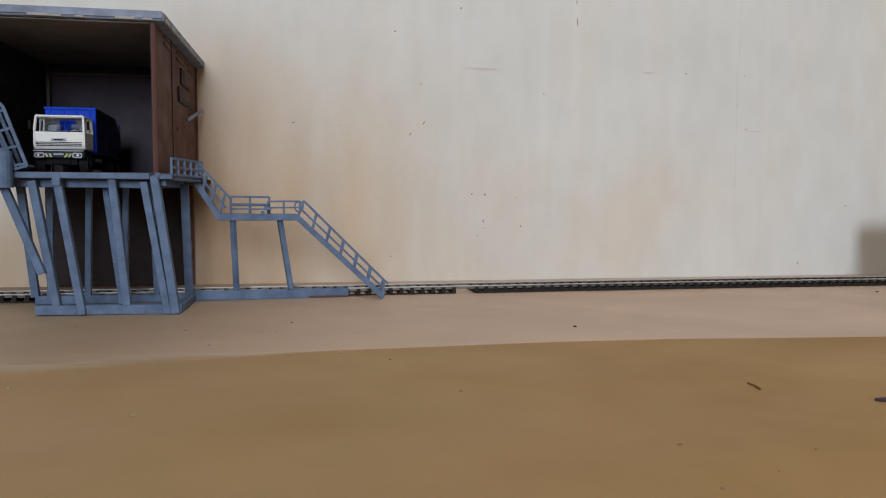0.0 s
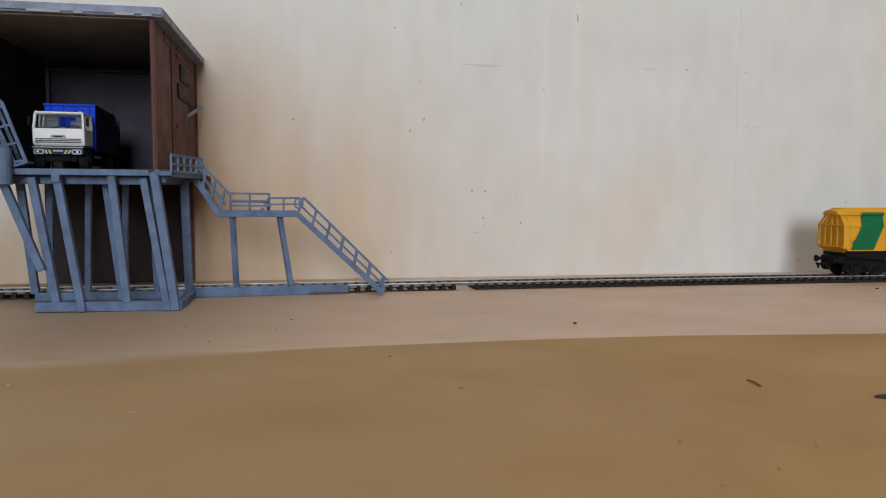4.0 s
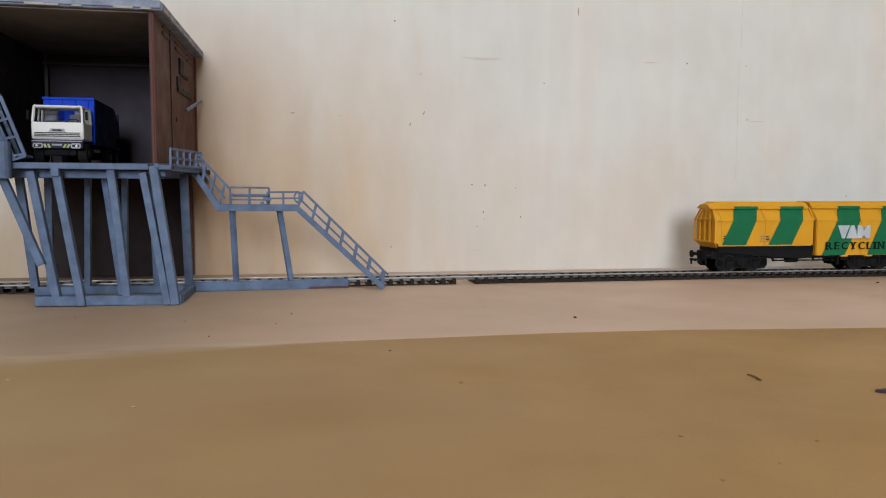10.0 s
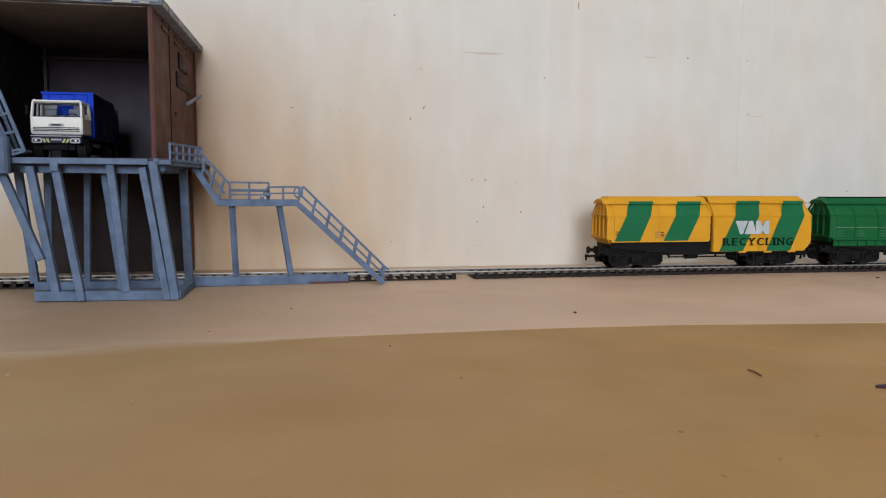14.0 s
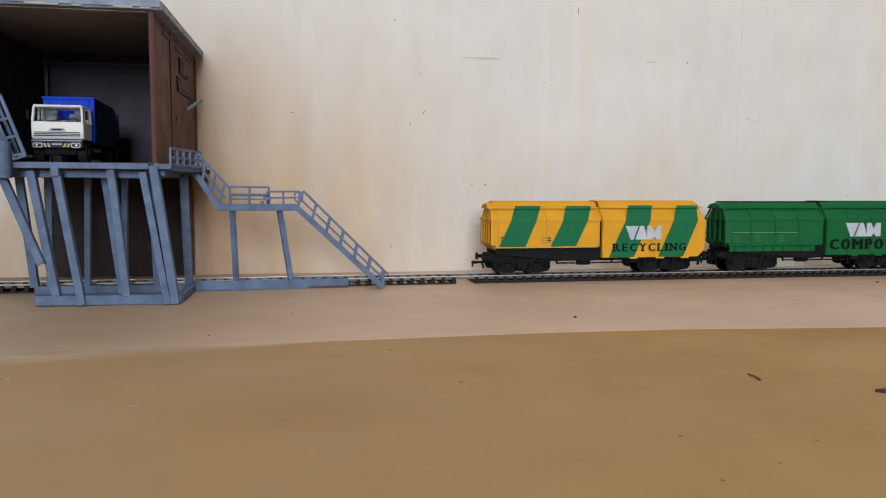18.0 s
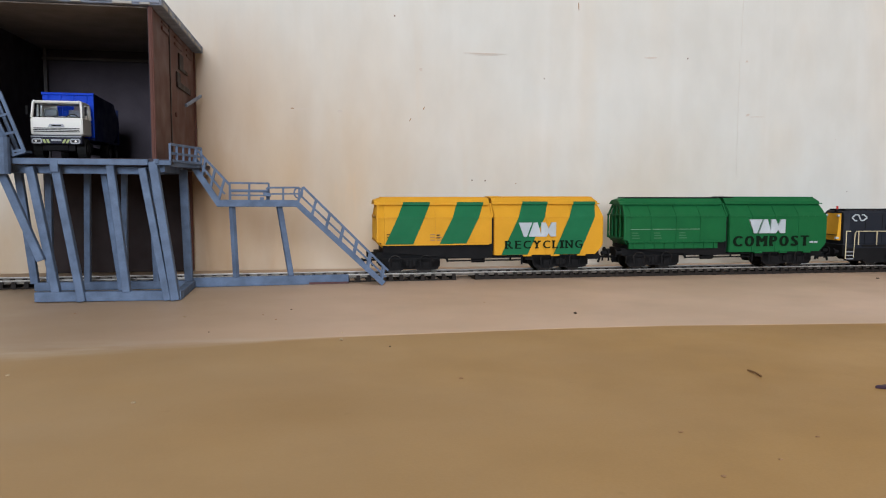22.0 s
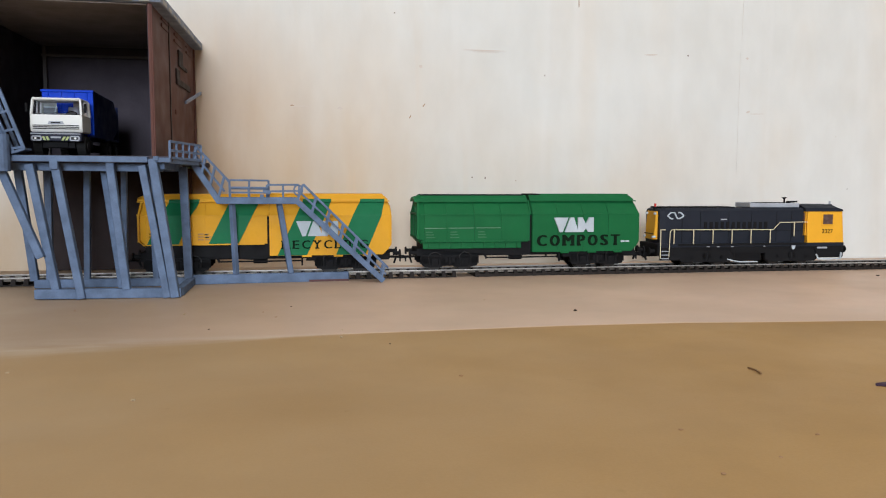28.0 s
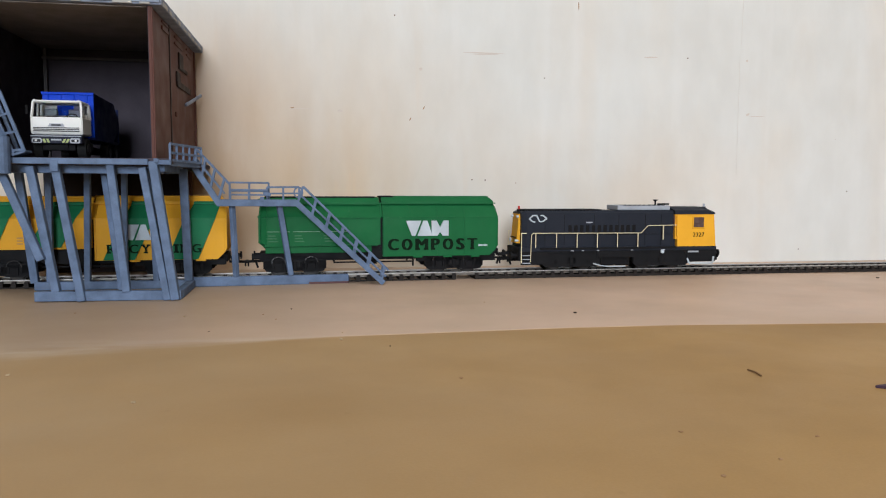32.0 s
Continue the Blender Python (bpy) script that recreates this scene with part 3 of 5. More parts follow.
part("corner_strip", block(-0.0055, -0.0047, 0.0016, 0.0040, 0.0776, 0.1588, 0.0002), M_BROWN, right_wall)
part("corner_strip", block(-0.0055, -0.0047, BACK - 0.006, BACK - 0.002, 0.0776, 0.1588, 0.0002), M_BROWN, right_wall)
for y0, y1, z0, z1 in ((28, 46, 152.2, 154.4), (28, 46, 156.0, 157.4), (66, 92, 150.8, 152.4), (66, 92, 154.8, 156.2), (108, 126, 150.8, 152.2), (108, 126, 154.6, 155.8)):
    part("rib", block(-0.0055, -0.0046, y0 / 1000, y1 / 1000, z0 / 1000, z1 / 1000, 0.0002), M_BROWN, right_wall)
for y0, y1, z0, z1 in ((78, 92, 137.5, 148.0), (86, 108, 137.5, 140.0), (69, 80, 128.5, 135.0), (70, 119, 125.5, 129.5)):
    part("hatch_frame", block(-0.0055, -0.0044, y0 / 1000, y1 / 1000, z0 / 1000, z1 / 1000, 0.0003), M_BROWNDARK, right_wall)
part("bracket", bar(mm(-4.5, 98, 116.8), mm(-1.0, 140, 128.0), 0.0014, 0.0022, 0.0003), M_ROOFGREY, tower, "pale blue-grey bracket on the shed wall")
part("latch", block(-0.0055, -0.0046, 0.064, 0.067, 0.106, 0.109, 0.0003), M_BROWN, right_wall)
part("ceiling_lining", block(-0.1069, -0.0079, 0.003, BACK - 0.004, 0.1583, 0.1589), M_CARD, tower)
roof = part("roof", block(-0.114, 0.0004, -0.0005, BACK, 0.1592, 0.1640, 0.0004), M_ROOFGREY, tower, "worn blue-grey roof slab")
part("roof_edge", block(-0.1142, -0.0003, -0.0016, -0.0006, 0.1602, 0.1642, 0.0002), M_ROOFGREY, roof)
rr = random.Random(4)
for i in range(7):
    x = -0.100 + i * 0.0145 + rr.uniform(-0.004, 0.004)
    part("paint_chip", block(x, x + rr.uniform(0.004, 0.011), -0.00185, -0.0007, 0.1592, 0.1592 + rr.uniform(0.0008, 0.0016), 0.0002), M_CHIP, roof)
for i in range(9):
    y = 0.004 + i * 0.0150 + rr.uniform(-0.003, 0.003)
    part("paint_chip", block(0.0003, 0.0008, y, y + rr.uniform(0.006, 0.012), 0.1594, 0.1594 + rr.uniform(0.0012, 0.0028), 0.0002), M_CHIP, roof)
part("inner_beam", bar(mm(-106.5, BACK * 1000 - 6, 151.5), mm(-9, BACK * 1000 - 6, 151.5), 0.003, 0.0016), M_BEAM, tower)
part("inner_post", bar(mm(-104.5, BACK * 1000 - 6, 78), mm(-104.5, BACK * 1000 - 6, 158), 0.0022, 0.0022), M_BEAM, tower)


def railing(owner, a, b, h, posts, thick=0.0009, mids=1, up=None):
    """A handrail from a to b (at its foot) with posts and middle rails, as sub-parts of owner."""
    a, b = Vector(a), Vector(b)
    up = Vector(up or (0, 0, h))
    part("handrail", bar(a + up, b + up, thick * 1.15, thick * 1.15, 0.00015), M_BLUEGREY, owner)
    for k in range(mids):
        f = (k + 1) / (mids + 1)
        part("mid_rail", bar(a + up * f, b + up * f, thick, thick), M_BLUEGREY, owner)
    for i in range(posts):
        p = a.lerp(b, i / (posts - 1))
        part("post", bar(p, p + up * 1.01, thick, thick * 1.2, up=(1, 0, 0.01)), M_BLUEGREY, owner)


INV = TOWER.inverted()
BEAM = INV @ pose(-0.1562, 0.4545, 0, 0, 0, 13.9)       # the stair's base beam


def at_beam(s, off, z):
    return BEAM @ Vector((s / 1000, off / 1000, z / 1000))


part("stair_beam", bar(at_beam(0, 1.2, 3.2), at_beam(97.5, 1.2, 2.9), 0.0024, 0.0060, 0.0003), M_BLUEGREY, tower, "blue-grey beam lying on the board")
part("lower_edge", bar(at_beam(72, -0.3, 0.8), at_beam(97.4, -0.3, 0.7), 0.0008, 0.0012), M_REDBROWN, tower, "red-brown lower edge of the beam")
for a, b in (((26.8, 0.4, 6.0), (25.2, -1.4, 51.0)), ((60.6, 0.4, 6.0), (53.9, -1.4, 50.6))):
    part("stair_post", bar(at_beam(*a), at_beam(*b), 0.0028, 0.0034, 0.0003), M_BLUEGREY, tower)
landing = part("landing", bar(at_beam(16.5, -4.6, 52.6), at_beam(64.4, -4.6, 52.4), 0.0082, 0.0042, 0.0003), M_BLUEGREY, tower, "stair landing with low railings")
railing(landing, at_beam(24.5, -8.2, 54.6), at_beam(46.5, -8.2, 54.4), 0.0060, 3, 0.0010)
railing(landing, at_beam(46.5, -8.2, 54.4), at_beam(66, -8.2, 54.6), 0.0078, 3, 0.0010)
railing(landing, at_beam(24, -0.9, 54.6), at_beam(47.6, -0.9, 54.4), 0.0105, 3, 0.0010)
ring = bm_new()
for i in range(14):
    a, b = i * math.tau / 14, (i + 1) * math.tau / 14
    rod(at_beam(65.5 + 2.6 * math.cos(a), -8.6, 59.0 + 3.2 * math.sin(a)), at_beam(65.5 + 2.6 * math.cos(b), -8.6, 59.0 + 3.2 * math.sin(b)), 0.0005, 6, bm=ring)
part("ring", ring, M_BLUEGREY, landing)
part("latch", bar(at_beam(44.0, -8.9, 58.4), at_beam(48.8, -8.9, 57.6), 0.0018, 0.0022, 0.0003), M_BLUEGREY, landing)
part("latch", bar(at_beam(43.4, -9.0, 53.6), at_beam(43.4, -9.0, 56.4), 0.0014, 0.0022, up=(1, 0, 0)), M_BLUEGREY, landing)


def climb(name, low, foot, rail, rail_foot, posts, steps, label, swing=0.0):
    """A stair drawn by the lines of its strings and handrails, on both sides of a narrow run of treads."""
    lo0, lo1, r0, r1 = (Vector((p[0], 0, p[1])) for p in (low, foot, rail, rail_foot))
    bm = bm_new()
    for off in (-8.4, -1.0):
        bar(at_beam(lo0.x, off, lo0.z), at_beam(lo1.x, off + swing, lo1.z), 0.0009, 0.0034, bm=bm)
    st = part(name, bm, M_BLUEGREY, tower, label)
    for i in range(steps):
        p = lo0.lerp(lo1, (i + 0.5) / steps)
        mid = -4.7 + swing * (i + 0.5) / steps
        part("tread", bar(at_beam(p.x - 1.1, mid, p.z + 0.4), at_beam(p.x + 1.1, mid, p.z + 0.4), 0.0068, 0.0005), M_BLUEGREY, st)
    for off in (-8.4, -1.0):
        part("handrail", bar(at_beam(r0.x, off, r0.z), at_beam(r1.x, off + swing, r1.z), 0.0010, 0.0012), M_BLUEGREY, st)
        m0, m1 = lo0.lerp(r0, 0.52), lo1.lerp(r1, 0.52)
        part("mid_rail", bar(at_beam(m0.x, off, m0.z), at_beam(m1.x, off + swing, m1.z), 0.0008, 0.0010), M_BLUEGREY, st)
        for i in range(posts):
            f = (i + 0.15) / (posts - 0.7)
            p = lo0.lerp(lo1, f)
            q = r0.lerp(r1, f)
            q = r0.lerp(r1, min(1.0, max(0.0, f + 0.35 * (p.x - q.x) / (r1.x - r0.x))))
            part("post", bar(at_beam(p.x, off + swing * f, p.z), at_beam(q.x, off + swing * f, q.z), 0.0009, 0.0012, up=(1, 0, 0.01)), M_BLUEGREY, st)
    return st


climb("lower_stair", (63.6, 53.2), (118.4, 1.0), (68.7, 62.7), (121.4, 9.4), 7, 14, "steep stair down to the board", -5.0)
climb("upper_stair", (2.6, 76.0), (17.8, 52.0), (5.2, 85.2), (24.2, 63.9), 4, 7, "short stair from deck to landing")
# the gallery beside the shed, with a lattice railing
gallery = part("gallery", prism([mm(2.5, 0.5), mm(12.0, 40), mm(10, 52), mm(2.5, 52)], 0.0738, 0.0770, axis="z"), M_BLUEGREY, tower, "narrow gallery beside the shed")
ga, gb = Vector(mm(2.6, 0.5, 77.0)), Vector(mm(13.0, 40, 76.6))
for f in (0.0, 0.45, 1.0):
    part("lattice_bar", bar(ga + Vector((0, 0, 0.0088 * f)), gb + Vector((0, 0, 0.0088 * f)), 0.0010, 0.0013), M_BLUEGREY, gallery)
for i in range(6):
    p = ga.lerp(gb, i / 5)
    part("lattice_post", bar(p, p + Vector((0, 0, 0.0088)), 0.0011, 0.0012, up=(1, 0, 0)), M_BLUEGREY, gallery)
# the stair that climbs away on the other end of the deck
other = part("far_stair", bar(mm(-74.5, -3.5, 78.6), mm(-98, -3.5, 138), 0.0013, 0.0018), M_BLUEGREY, tower, "railed stair that climbs from the deck")
for off, k in ((-3.5, 0.0), (5.0, -6.0)):
    part("handrail", bar(mm(-69.2 + k, off, 80.5), mm(-80.0 + k, off, 111.5), 0.0013, 0.0017), M_BLUEGREY, other)
    part("handrail", bar(mm(-80.0 + k, off, 111.5), mm(-82.6 + k, off, 113.5), 0.0013, 0.0017), M_BLUEGREY, other)
    part("string", bar(mm(-75.5 + k, off, 79), mm(-97 + k, off, 135), 0.0013, 0.0017), M_BLUEGREY, other)
    for i in range(4):
        f = 0.04 + i * 0.3
        part("post", bar(mm(-69.2 + k - 10.8 * f, off, 80.5 + 31 * f), mm(-75.8 + k - 11.2 * f, off, 79.5 + 29 * f), 0.0011, 0.0012), M_BLUEGREY, other)
part("foot_plate", bar(mm(-75.5, 1, 78.6), mm(-69.0, 1, 80.8), 0.010, 0.0012), M_BLUEGREY, other)
part("drum", rod(mm(-80.5, -6.5, 69), mm(-80.5, -6.5, 88), 0.0052, 16), M_BLUEGREY, tower, "round blue-grey drum at the deck's end")


# ---- the lorry on the deck ----
def lorry():
    L = thing("toy_lorry", TOWER @ pose(-0.0607, 0.020, 0.0779, 0, 0, 0.8), "white-cabbed toy lorry with a blue tipper body, on the deck", "lorry")
    w = 0.0134
    # cab: profile in y (back) and z
    shell = loft([[(x, 0.0006, 0.0133), (x, -0.0002, 0.0155), (x, 0.0, 0.0228), (x, 0.0175, 0.0228), (x, 0.0175, 0.0133)] for x in (-w, w)])
    soft_edges(shell, 0.0005, 2)
    cab_low = part("cab", shell, M_WHITE, L, "white lorry cab")
    part("cab_roof", block(-w + 0.0007, w - 0.0007, 0.0012, 0.0173, 0.0308, 0.0322, 0.0006), M_WHITE, cab_low)
    for s in (-1, 1):
        part("pillar", bar((s * (w - 0.0006), 0.0006, 0.0226), (s * (w - 0.0012), 0.0020, 0.0312), 0.0010, 0.0010), M_WHITE, cab_low)
        part("pillar", bar((s * (w - 0.0006), 0.0165, 0.0226), (s * (w - 0.0012), 0.0165, 0.0312), 0.0016, 0.0016, up=(0, 1, 0)), M_WHITE, cab_low)
        part("pillar", bar((s * (w - 0.0006), 0.0095, 0.0226), (s * (w - 0.0012), 0.0095, 0.0312), 0.0010, 0.0010, up=(0, 1, 0)), M_WHITE, cab_low)
        part("side_window", prism([(s * (w - 0.0009), 0.0020), (s * (w - 0.0011), 0.0160), (s * (w - 0.0013), 0.0160), (s * (w - 0.0011), 0.0020)], 0.0229, 0.0308, axis="z"), M_GLASS, cab_low)
        part("lamp_on_roof", rod((s * (w - 0.002), 0.0008, 0.0318), (s * (w - 0.002), 0.0020, 0.0318), 0.0006, 8), M_WHITE, cab_low)
    part("windscreen", bar((0, 0.0010, 0.0229), (0, 0.0021, 0.0309), 0.0250, 0.0003, up=(0, 1, 0)), M_GLASS, cab_low)
    part("rear_panel", prism([(-w + 0.001, 0.0229), (-w + 0.001, 0.0308), (-0.0045, 0.0308), (-0.0045, 0.0250), (0.0045, 0.0250), (0.0045, 0.0308), (w - 0.001, 0.0308), (w - 0.001, 0.0229)], 0.0165, 0.0172), M_WHITE, cab_low)
    part("dashboard", block(-w + 0.001, w - 0.001, 0.0014, 0.0040, 0.0226, 0.0234, 0.0003), M_BLACK, cab_low)
    for x in (-0.0065, 0.0065):
        part("seat_back", block(x - 0.0035, x + 0.0035, 0.0115, 0.0140, 0.0226, 0.0282, 0.0005), M_RADIATOR, cab_low)
    wheel_bm = bm_new()
    n = 14
    for i in range(n):
        a, b = i * math.tau / n, (i + 1) * math.tau / n
        c = Vector((0.0070, 0.0042, 0.0238))
        rod(c + Vector((math.cos(a) * 0.0026, 0.0006 * math.sin(a), math.sin(a) * 0.0012)), c + Vector((math.cos(b) * 0.0026, 0.0006 * math.sin(b), math.sin(b) * 0.0012)), 0.00025, 5, bm=wheel_bm)
    part("steering_wheel", wheel_bm, M_BLACK, cab_low)
    for x in (-0.0025, 0.004):
        part("wiper", bar((x, 0.0002, 0.0230), (x + 0.0035, 0.0008, 0.0245), 0.0002, 0.0002), M_BLACK, cab_low)
    part("badge_panel", prism([(-0.0042, 0.0176), (0.0042, 0.0176), (0.0035, 0.0192), (-0.0035, 0.0192)], -0.0007, 0.0004), M_RADIATOR, cab_low)
    part("badge", block(-0.0024, 0.0024, -0.0009, -0.0005, 0.0180, 0.0187), M_BLACK, cab_low)
    for z in (0.0149, 0.0158, 0.0167):
        part("grille_bar", block(-0.0118, 0.0118, -0.0006, 0.0002, z, z + 0.0004), M_BLACK, cab_low)
    bumper = part("bumper", block(-w + 0.0002, w - 0.0002, -0.0014, 0.0040, 0.0082, 0.0129, 0.0004), M_BUMPER, L, "dull blue front bumper")
    part("trim", block(-w + 0.0004, w - 0.0004, -0.0017, -0.0010, 0.0120, 0.0125), M_RADIATOR, bumper)
    part("skirt", block(-0.0085, 0.0085, 0.0030, 0.0060, 0.0045, 0.0083, 0.0003), M_BLACK, bumper)
    for s in (-1, 1):
        lamp = part("headlight", prism([(s * 0.0098 + u * 0.0026, 0.0097 + v * 0.0014) for u, v in ((-1, -0.5), (-0.75, -1), (0.75, -1), (1, -0.5), (1, 0.5), (0.75, 1), (-0.75, 1), (-1, 0.5))], -0.0020, -0.0010), M_RADIATOR, bumper, "pale framed headlight")
        part("lens", block(s * 0.0098 - 0.0019, s * 0.0098 + 0.0019, -0.0022, -0.0018, 0.0090, 0.0104, 0.0002), M_GLOSSBLACK, lamp)
        part("reflector", rod((s * 0.0102, -0.0024, 0.0097), (s * 0.0102, -0.0021, 0.0097), 0.0006, 10), M_WHITE, lamp)
        for k in range(2):
            x = s * (0.0036 + 0.0019 * k)
            part("warning_bar", prism([(x - 0.0007, 0.0086), (x + 0.0004, 0.0086), (x + 0.0010 * s + 0.0006, 0.0107), (x + 0.0010 * s - 0.0005, 0.0107)], -0.0019, -0.0012), M_LIME, bumper)
    part("number_bar", block(-0.0026, 0.0026, -0.0018, -0.0011, 0.0098, 0.0107), M_RADIATOR, bumper)
    part("chassis", block(-0.005, 0.005, 0.002, 0.084, 0.0050, 0.0088), M_BLACK, L)
    for s in (-1, 1):
        part("step", block(s * 0.0125 - 0.0012, s * 0.0125 + 0.0012, 0.014, 0.019, 0.0050, 0.0094, 0.0003), M_BLACK, L)
        part("mirror", block(s * 0.0152 - 0.0007, s * 0.0152 + 0.0007, 0.0002, 0.0010, 0.0240, 0.0290, 0.0003), M_BLACK, L)
        for y in (0.0095, 0.056, 0.072):
            wh = part("wheel", rod((s * 0.0090, y, 0.0058), (s * 0.0136, y, 0.0058), 0.0057, 18), M_RUBBER, L)
            part("hub", rod((s * 0.0132, y, 0.0058), (s * 0.0140, y, 0.0058), 0.0028, 12), M_DARKMETAL, wh)
    # the tipper body: floor, four walls with ribs and a rim
    y0, y1, z0, z1, hw = 0.0220, 0.080, 0.0118, 0.0388, 0.0138
    bd = part("tipper_body", block(-hw, hw, y0, y1, z0, z0 + 0.0012), M_SHADED_BLUE, L, "blue tipper body, with shade painted into the blue behind its front")
    part("headboard", block(-hw, hw, y0, y0 + 0.0010, z0 + 0.0012, z1, 0.0002), M_BLUE, bd)
    part("tailboard", block(-hw, hw, y1 - 0.0010, y1, z0 + 0.0012, z1 - 0.004, 0.0002), M_SHADED_BLUE, bd)
    for s in (-1, 1):
        x = s * (hw - 0.0005)
        part("body_side", prism([(y0 + 0.001, z0 + 0.0012), (y1 - 0.0145, z0 + 0.0012), (y1 - 0.001, z0 + 0.009), (y1 - 0.001, z1 - 0.011), (y1 - 0.012, z1 - 0.0015), (y0 + 0.001, z1)], x - 0.0005, x + 0.0005), M_SHADED_BLUE, bd, "side of the tipper body, its blue darkened as shade").matrix_basis = Matrix.Identity(4)
    for k in range(4):
        part("rib", block(-0.0105 + k * 0.0070 - 0.0004, -0.0105 + k * 0.0070 + 0.0004, y0 - 0.0007, y0, z0, z1 - 0.0005, 0.0002), M_BLUE, bd)
    part("rim", block(-hw - 0.0004, hw + 0.0004, y0 - 0.0009, y0 + 0.0004, z1 - 0.0012, z1 + 0.0002, 0.0002), M_BLUE, bd)
    # turn the side walls, drawn in y and z, the right way round
    for ob in bd.children:
        if ob.name.startswith("body_side"):
            for v in ob.data.vertices:
                v.co = (v.co.y, v.co.x, v.co.z)
    return L


lorry()


# ---- loose bits on the boards ----
def crumb(x, y, z, r, flat, seed, material=None, label="tiny dark crumb lying on the board"):
    rr = random.Random(seed)
    bm = bm_new()
    bmesh.ops.create_icosphere(bm, subdivisions=1, radius=r)
    for v in bm.verts:
        v.co *= rr.uniform(0.7, 1.2)
        v.co.z *= flat
    ob = part("crumb", bm, material or M_MARK)
    ob.location = (x, y, z + r * flat * 0.8)
    return tagged(ob, label, "crumb", "crumbs on the boards")


for i, (x, y, r, m) in enumerate(((-0.0778, 0.3745, 0.0006, M_MARK), (-0.0791, 0.3456, 0.0005, M_RUST), (-0.0209, 0.2880, 0.0005, M_MARK), (-0.0434, 0.3150, 0.0005, M_PALE),
                                  (0.0227, 0.3988, 0.0005, M_RUST), (0.3049, 0.5129, 0.0011, M_MARK), (0.0663, 0.3656, 0.0011, M_MARK), (-0.1815, 0.3599, 0.0006, M_RUST), (-0.0883, 0.3586, 0.0005, M_RUST), (-0.1013, 0.3153, 0.0005, M_MARK))):
    crumb(x, y, 0.0, r, 0.45, i, m)
for i, (x, y, r, m) in enumerate(((0.0062, 0.2405, 0.0008, M_RUST), (-0.0905, 0.2118, 0.0009, M_PALE), (0.062, 0.1875, 0.0007, M_RUST), (-0.1452, 0.2421, 0.0009, M_PALE),
                                  (0.0958, 0.1844, 0.0006, M_RUST), (0.0792, 0.1686, 0.0006, M_RUST), (0.062, 0.1583, 0.0007, M_RUST))):
    crumb(x, y, -0.0002, r, 0.35, 20 + i, m)
for i, (x, y, r) in enumerate(((-0.1416, -0.2669, 0.0009), (-0.2144, -0.2025, 0.0008))):
    p = WALL @ Vector((x, y, 0))
    crumb(p.x, p.y, 0.0, r, 0.45, 40 + i, M_PALE, "pale crumb lying on the pinkish board")
twig_bm = bar((-0.0010, 0.0052, 0.0006), (0.0004, 0.0006, 0.0007), 0.0005, 0.0006)
bar((0.0003, 0.0008, 0.0007), (0.0004, -0.0044, 0.0006), 0.0006, 0.0006, bm=twig_bm)
twig = part("twig", twig_bm, M_TWIG)
twig.location = (0.1066, 0.2470, -0.0002)
twig.scale = (0.85, 0.85, 0.85)
tagged(twig, "short brown twig lying on the brown board", "twig")
chip = part("chip", prism([(-0.0030, 0.0), (0.0005, -0.0016), (0.0062, -0.0020), (0.0075, 0.0012), (0.0015, 0.0016)], 0.0, 0.0010, 0.0002, axis="z"), M_PLUM)
chip.location = (0.1405, 0.2305, -0.0002)
tagged(chip, "flat dark purple chip lying on the brown board", "chip")


# ---- the train ----
HALF = 0.0165                                    # half the wagons' width
KNEE, LEAN = 0.0378, 0.0076                      # where the sides bend in, and by how much


def body_ring(x, z0, z1, w):
    """A wagon's cross section up to the eaves: upright lower sides, then sides that lean well in."""
    knee = min(KNEE, z1 - 0.003)
    right = [(w, z0), (w, knee), (w - LEAN, z1)]
    return [(x, y, z) for y, z in right + [(-y, z) for y, z in right[::-1]]]


def roof_ring(x, z0, z1, w):
    """The narrow roof over it: an eave, a skirt and a shallow top."""
    w -= LEAN - 0.0012
    right = [(w - 0.0002, z0), (w - 0.0006, z0 + 0.0016), (w - 0.0030, z1 - 0.0005)]
    return [(x, y, z) for y, z in right + [(0.0, z1)] + [(-y, z) for y, z in right[::-1]]]


def wheelset(parent, x, r=0.0052):
    """Two flanged wheels on an axle, free to turn about its own y axis."""
    bm = bm_new()
    rod((0, -0.0085, 0), (0, 0.0085, 0), 0.0011, 8, bm=bm)
    for s in (-1, 1):
        rod((0, s * 0.0070, 0), (0, s * 0.0078, 0), r + 0.0008, 20, bm=bm)
        rod((0, s * 0.0078, 0), (0, s * 0.0100, 0), r, 20, bm=bm)
        rod((0, s * 0.0100, 0), (0, s * 0.0103, 0), r * 0.55, 12, bm=bm)
    ob = part("wheelset", bm, M_WHEEL, parent)
    ob.location = (x, 0, r)
    turning.append((ob, x, r))
    return ob


turning = []


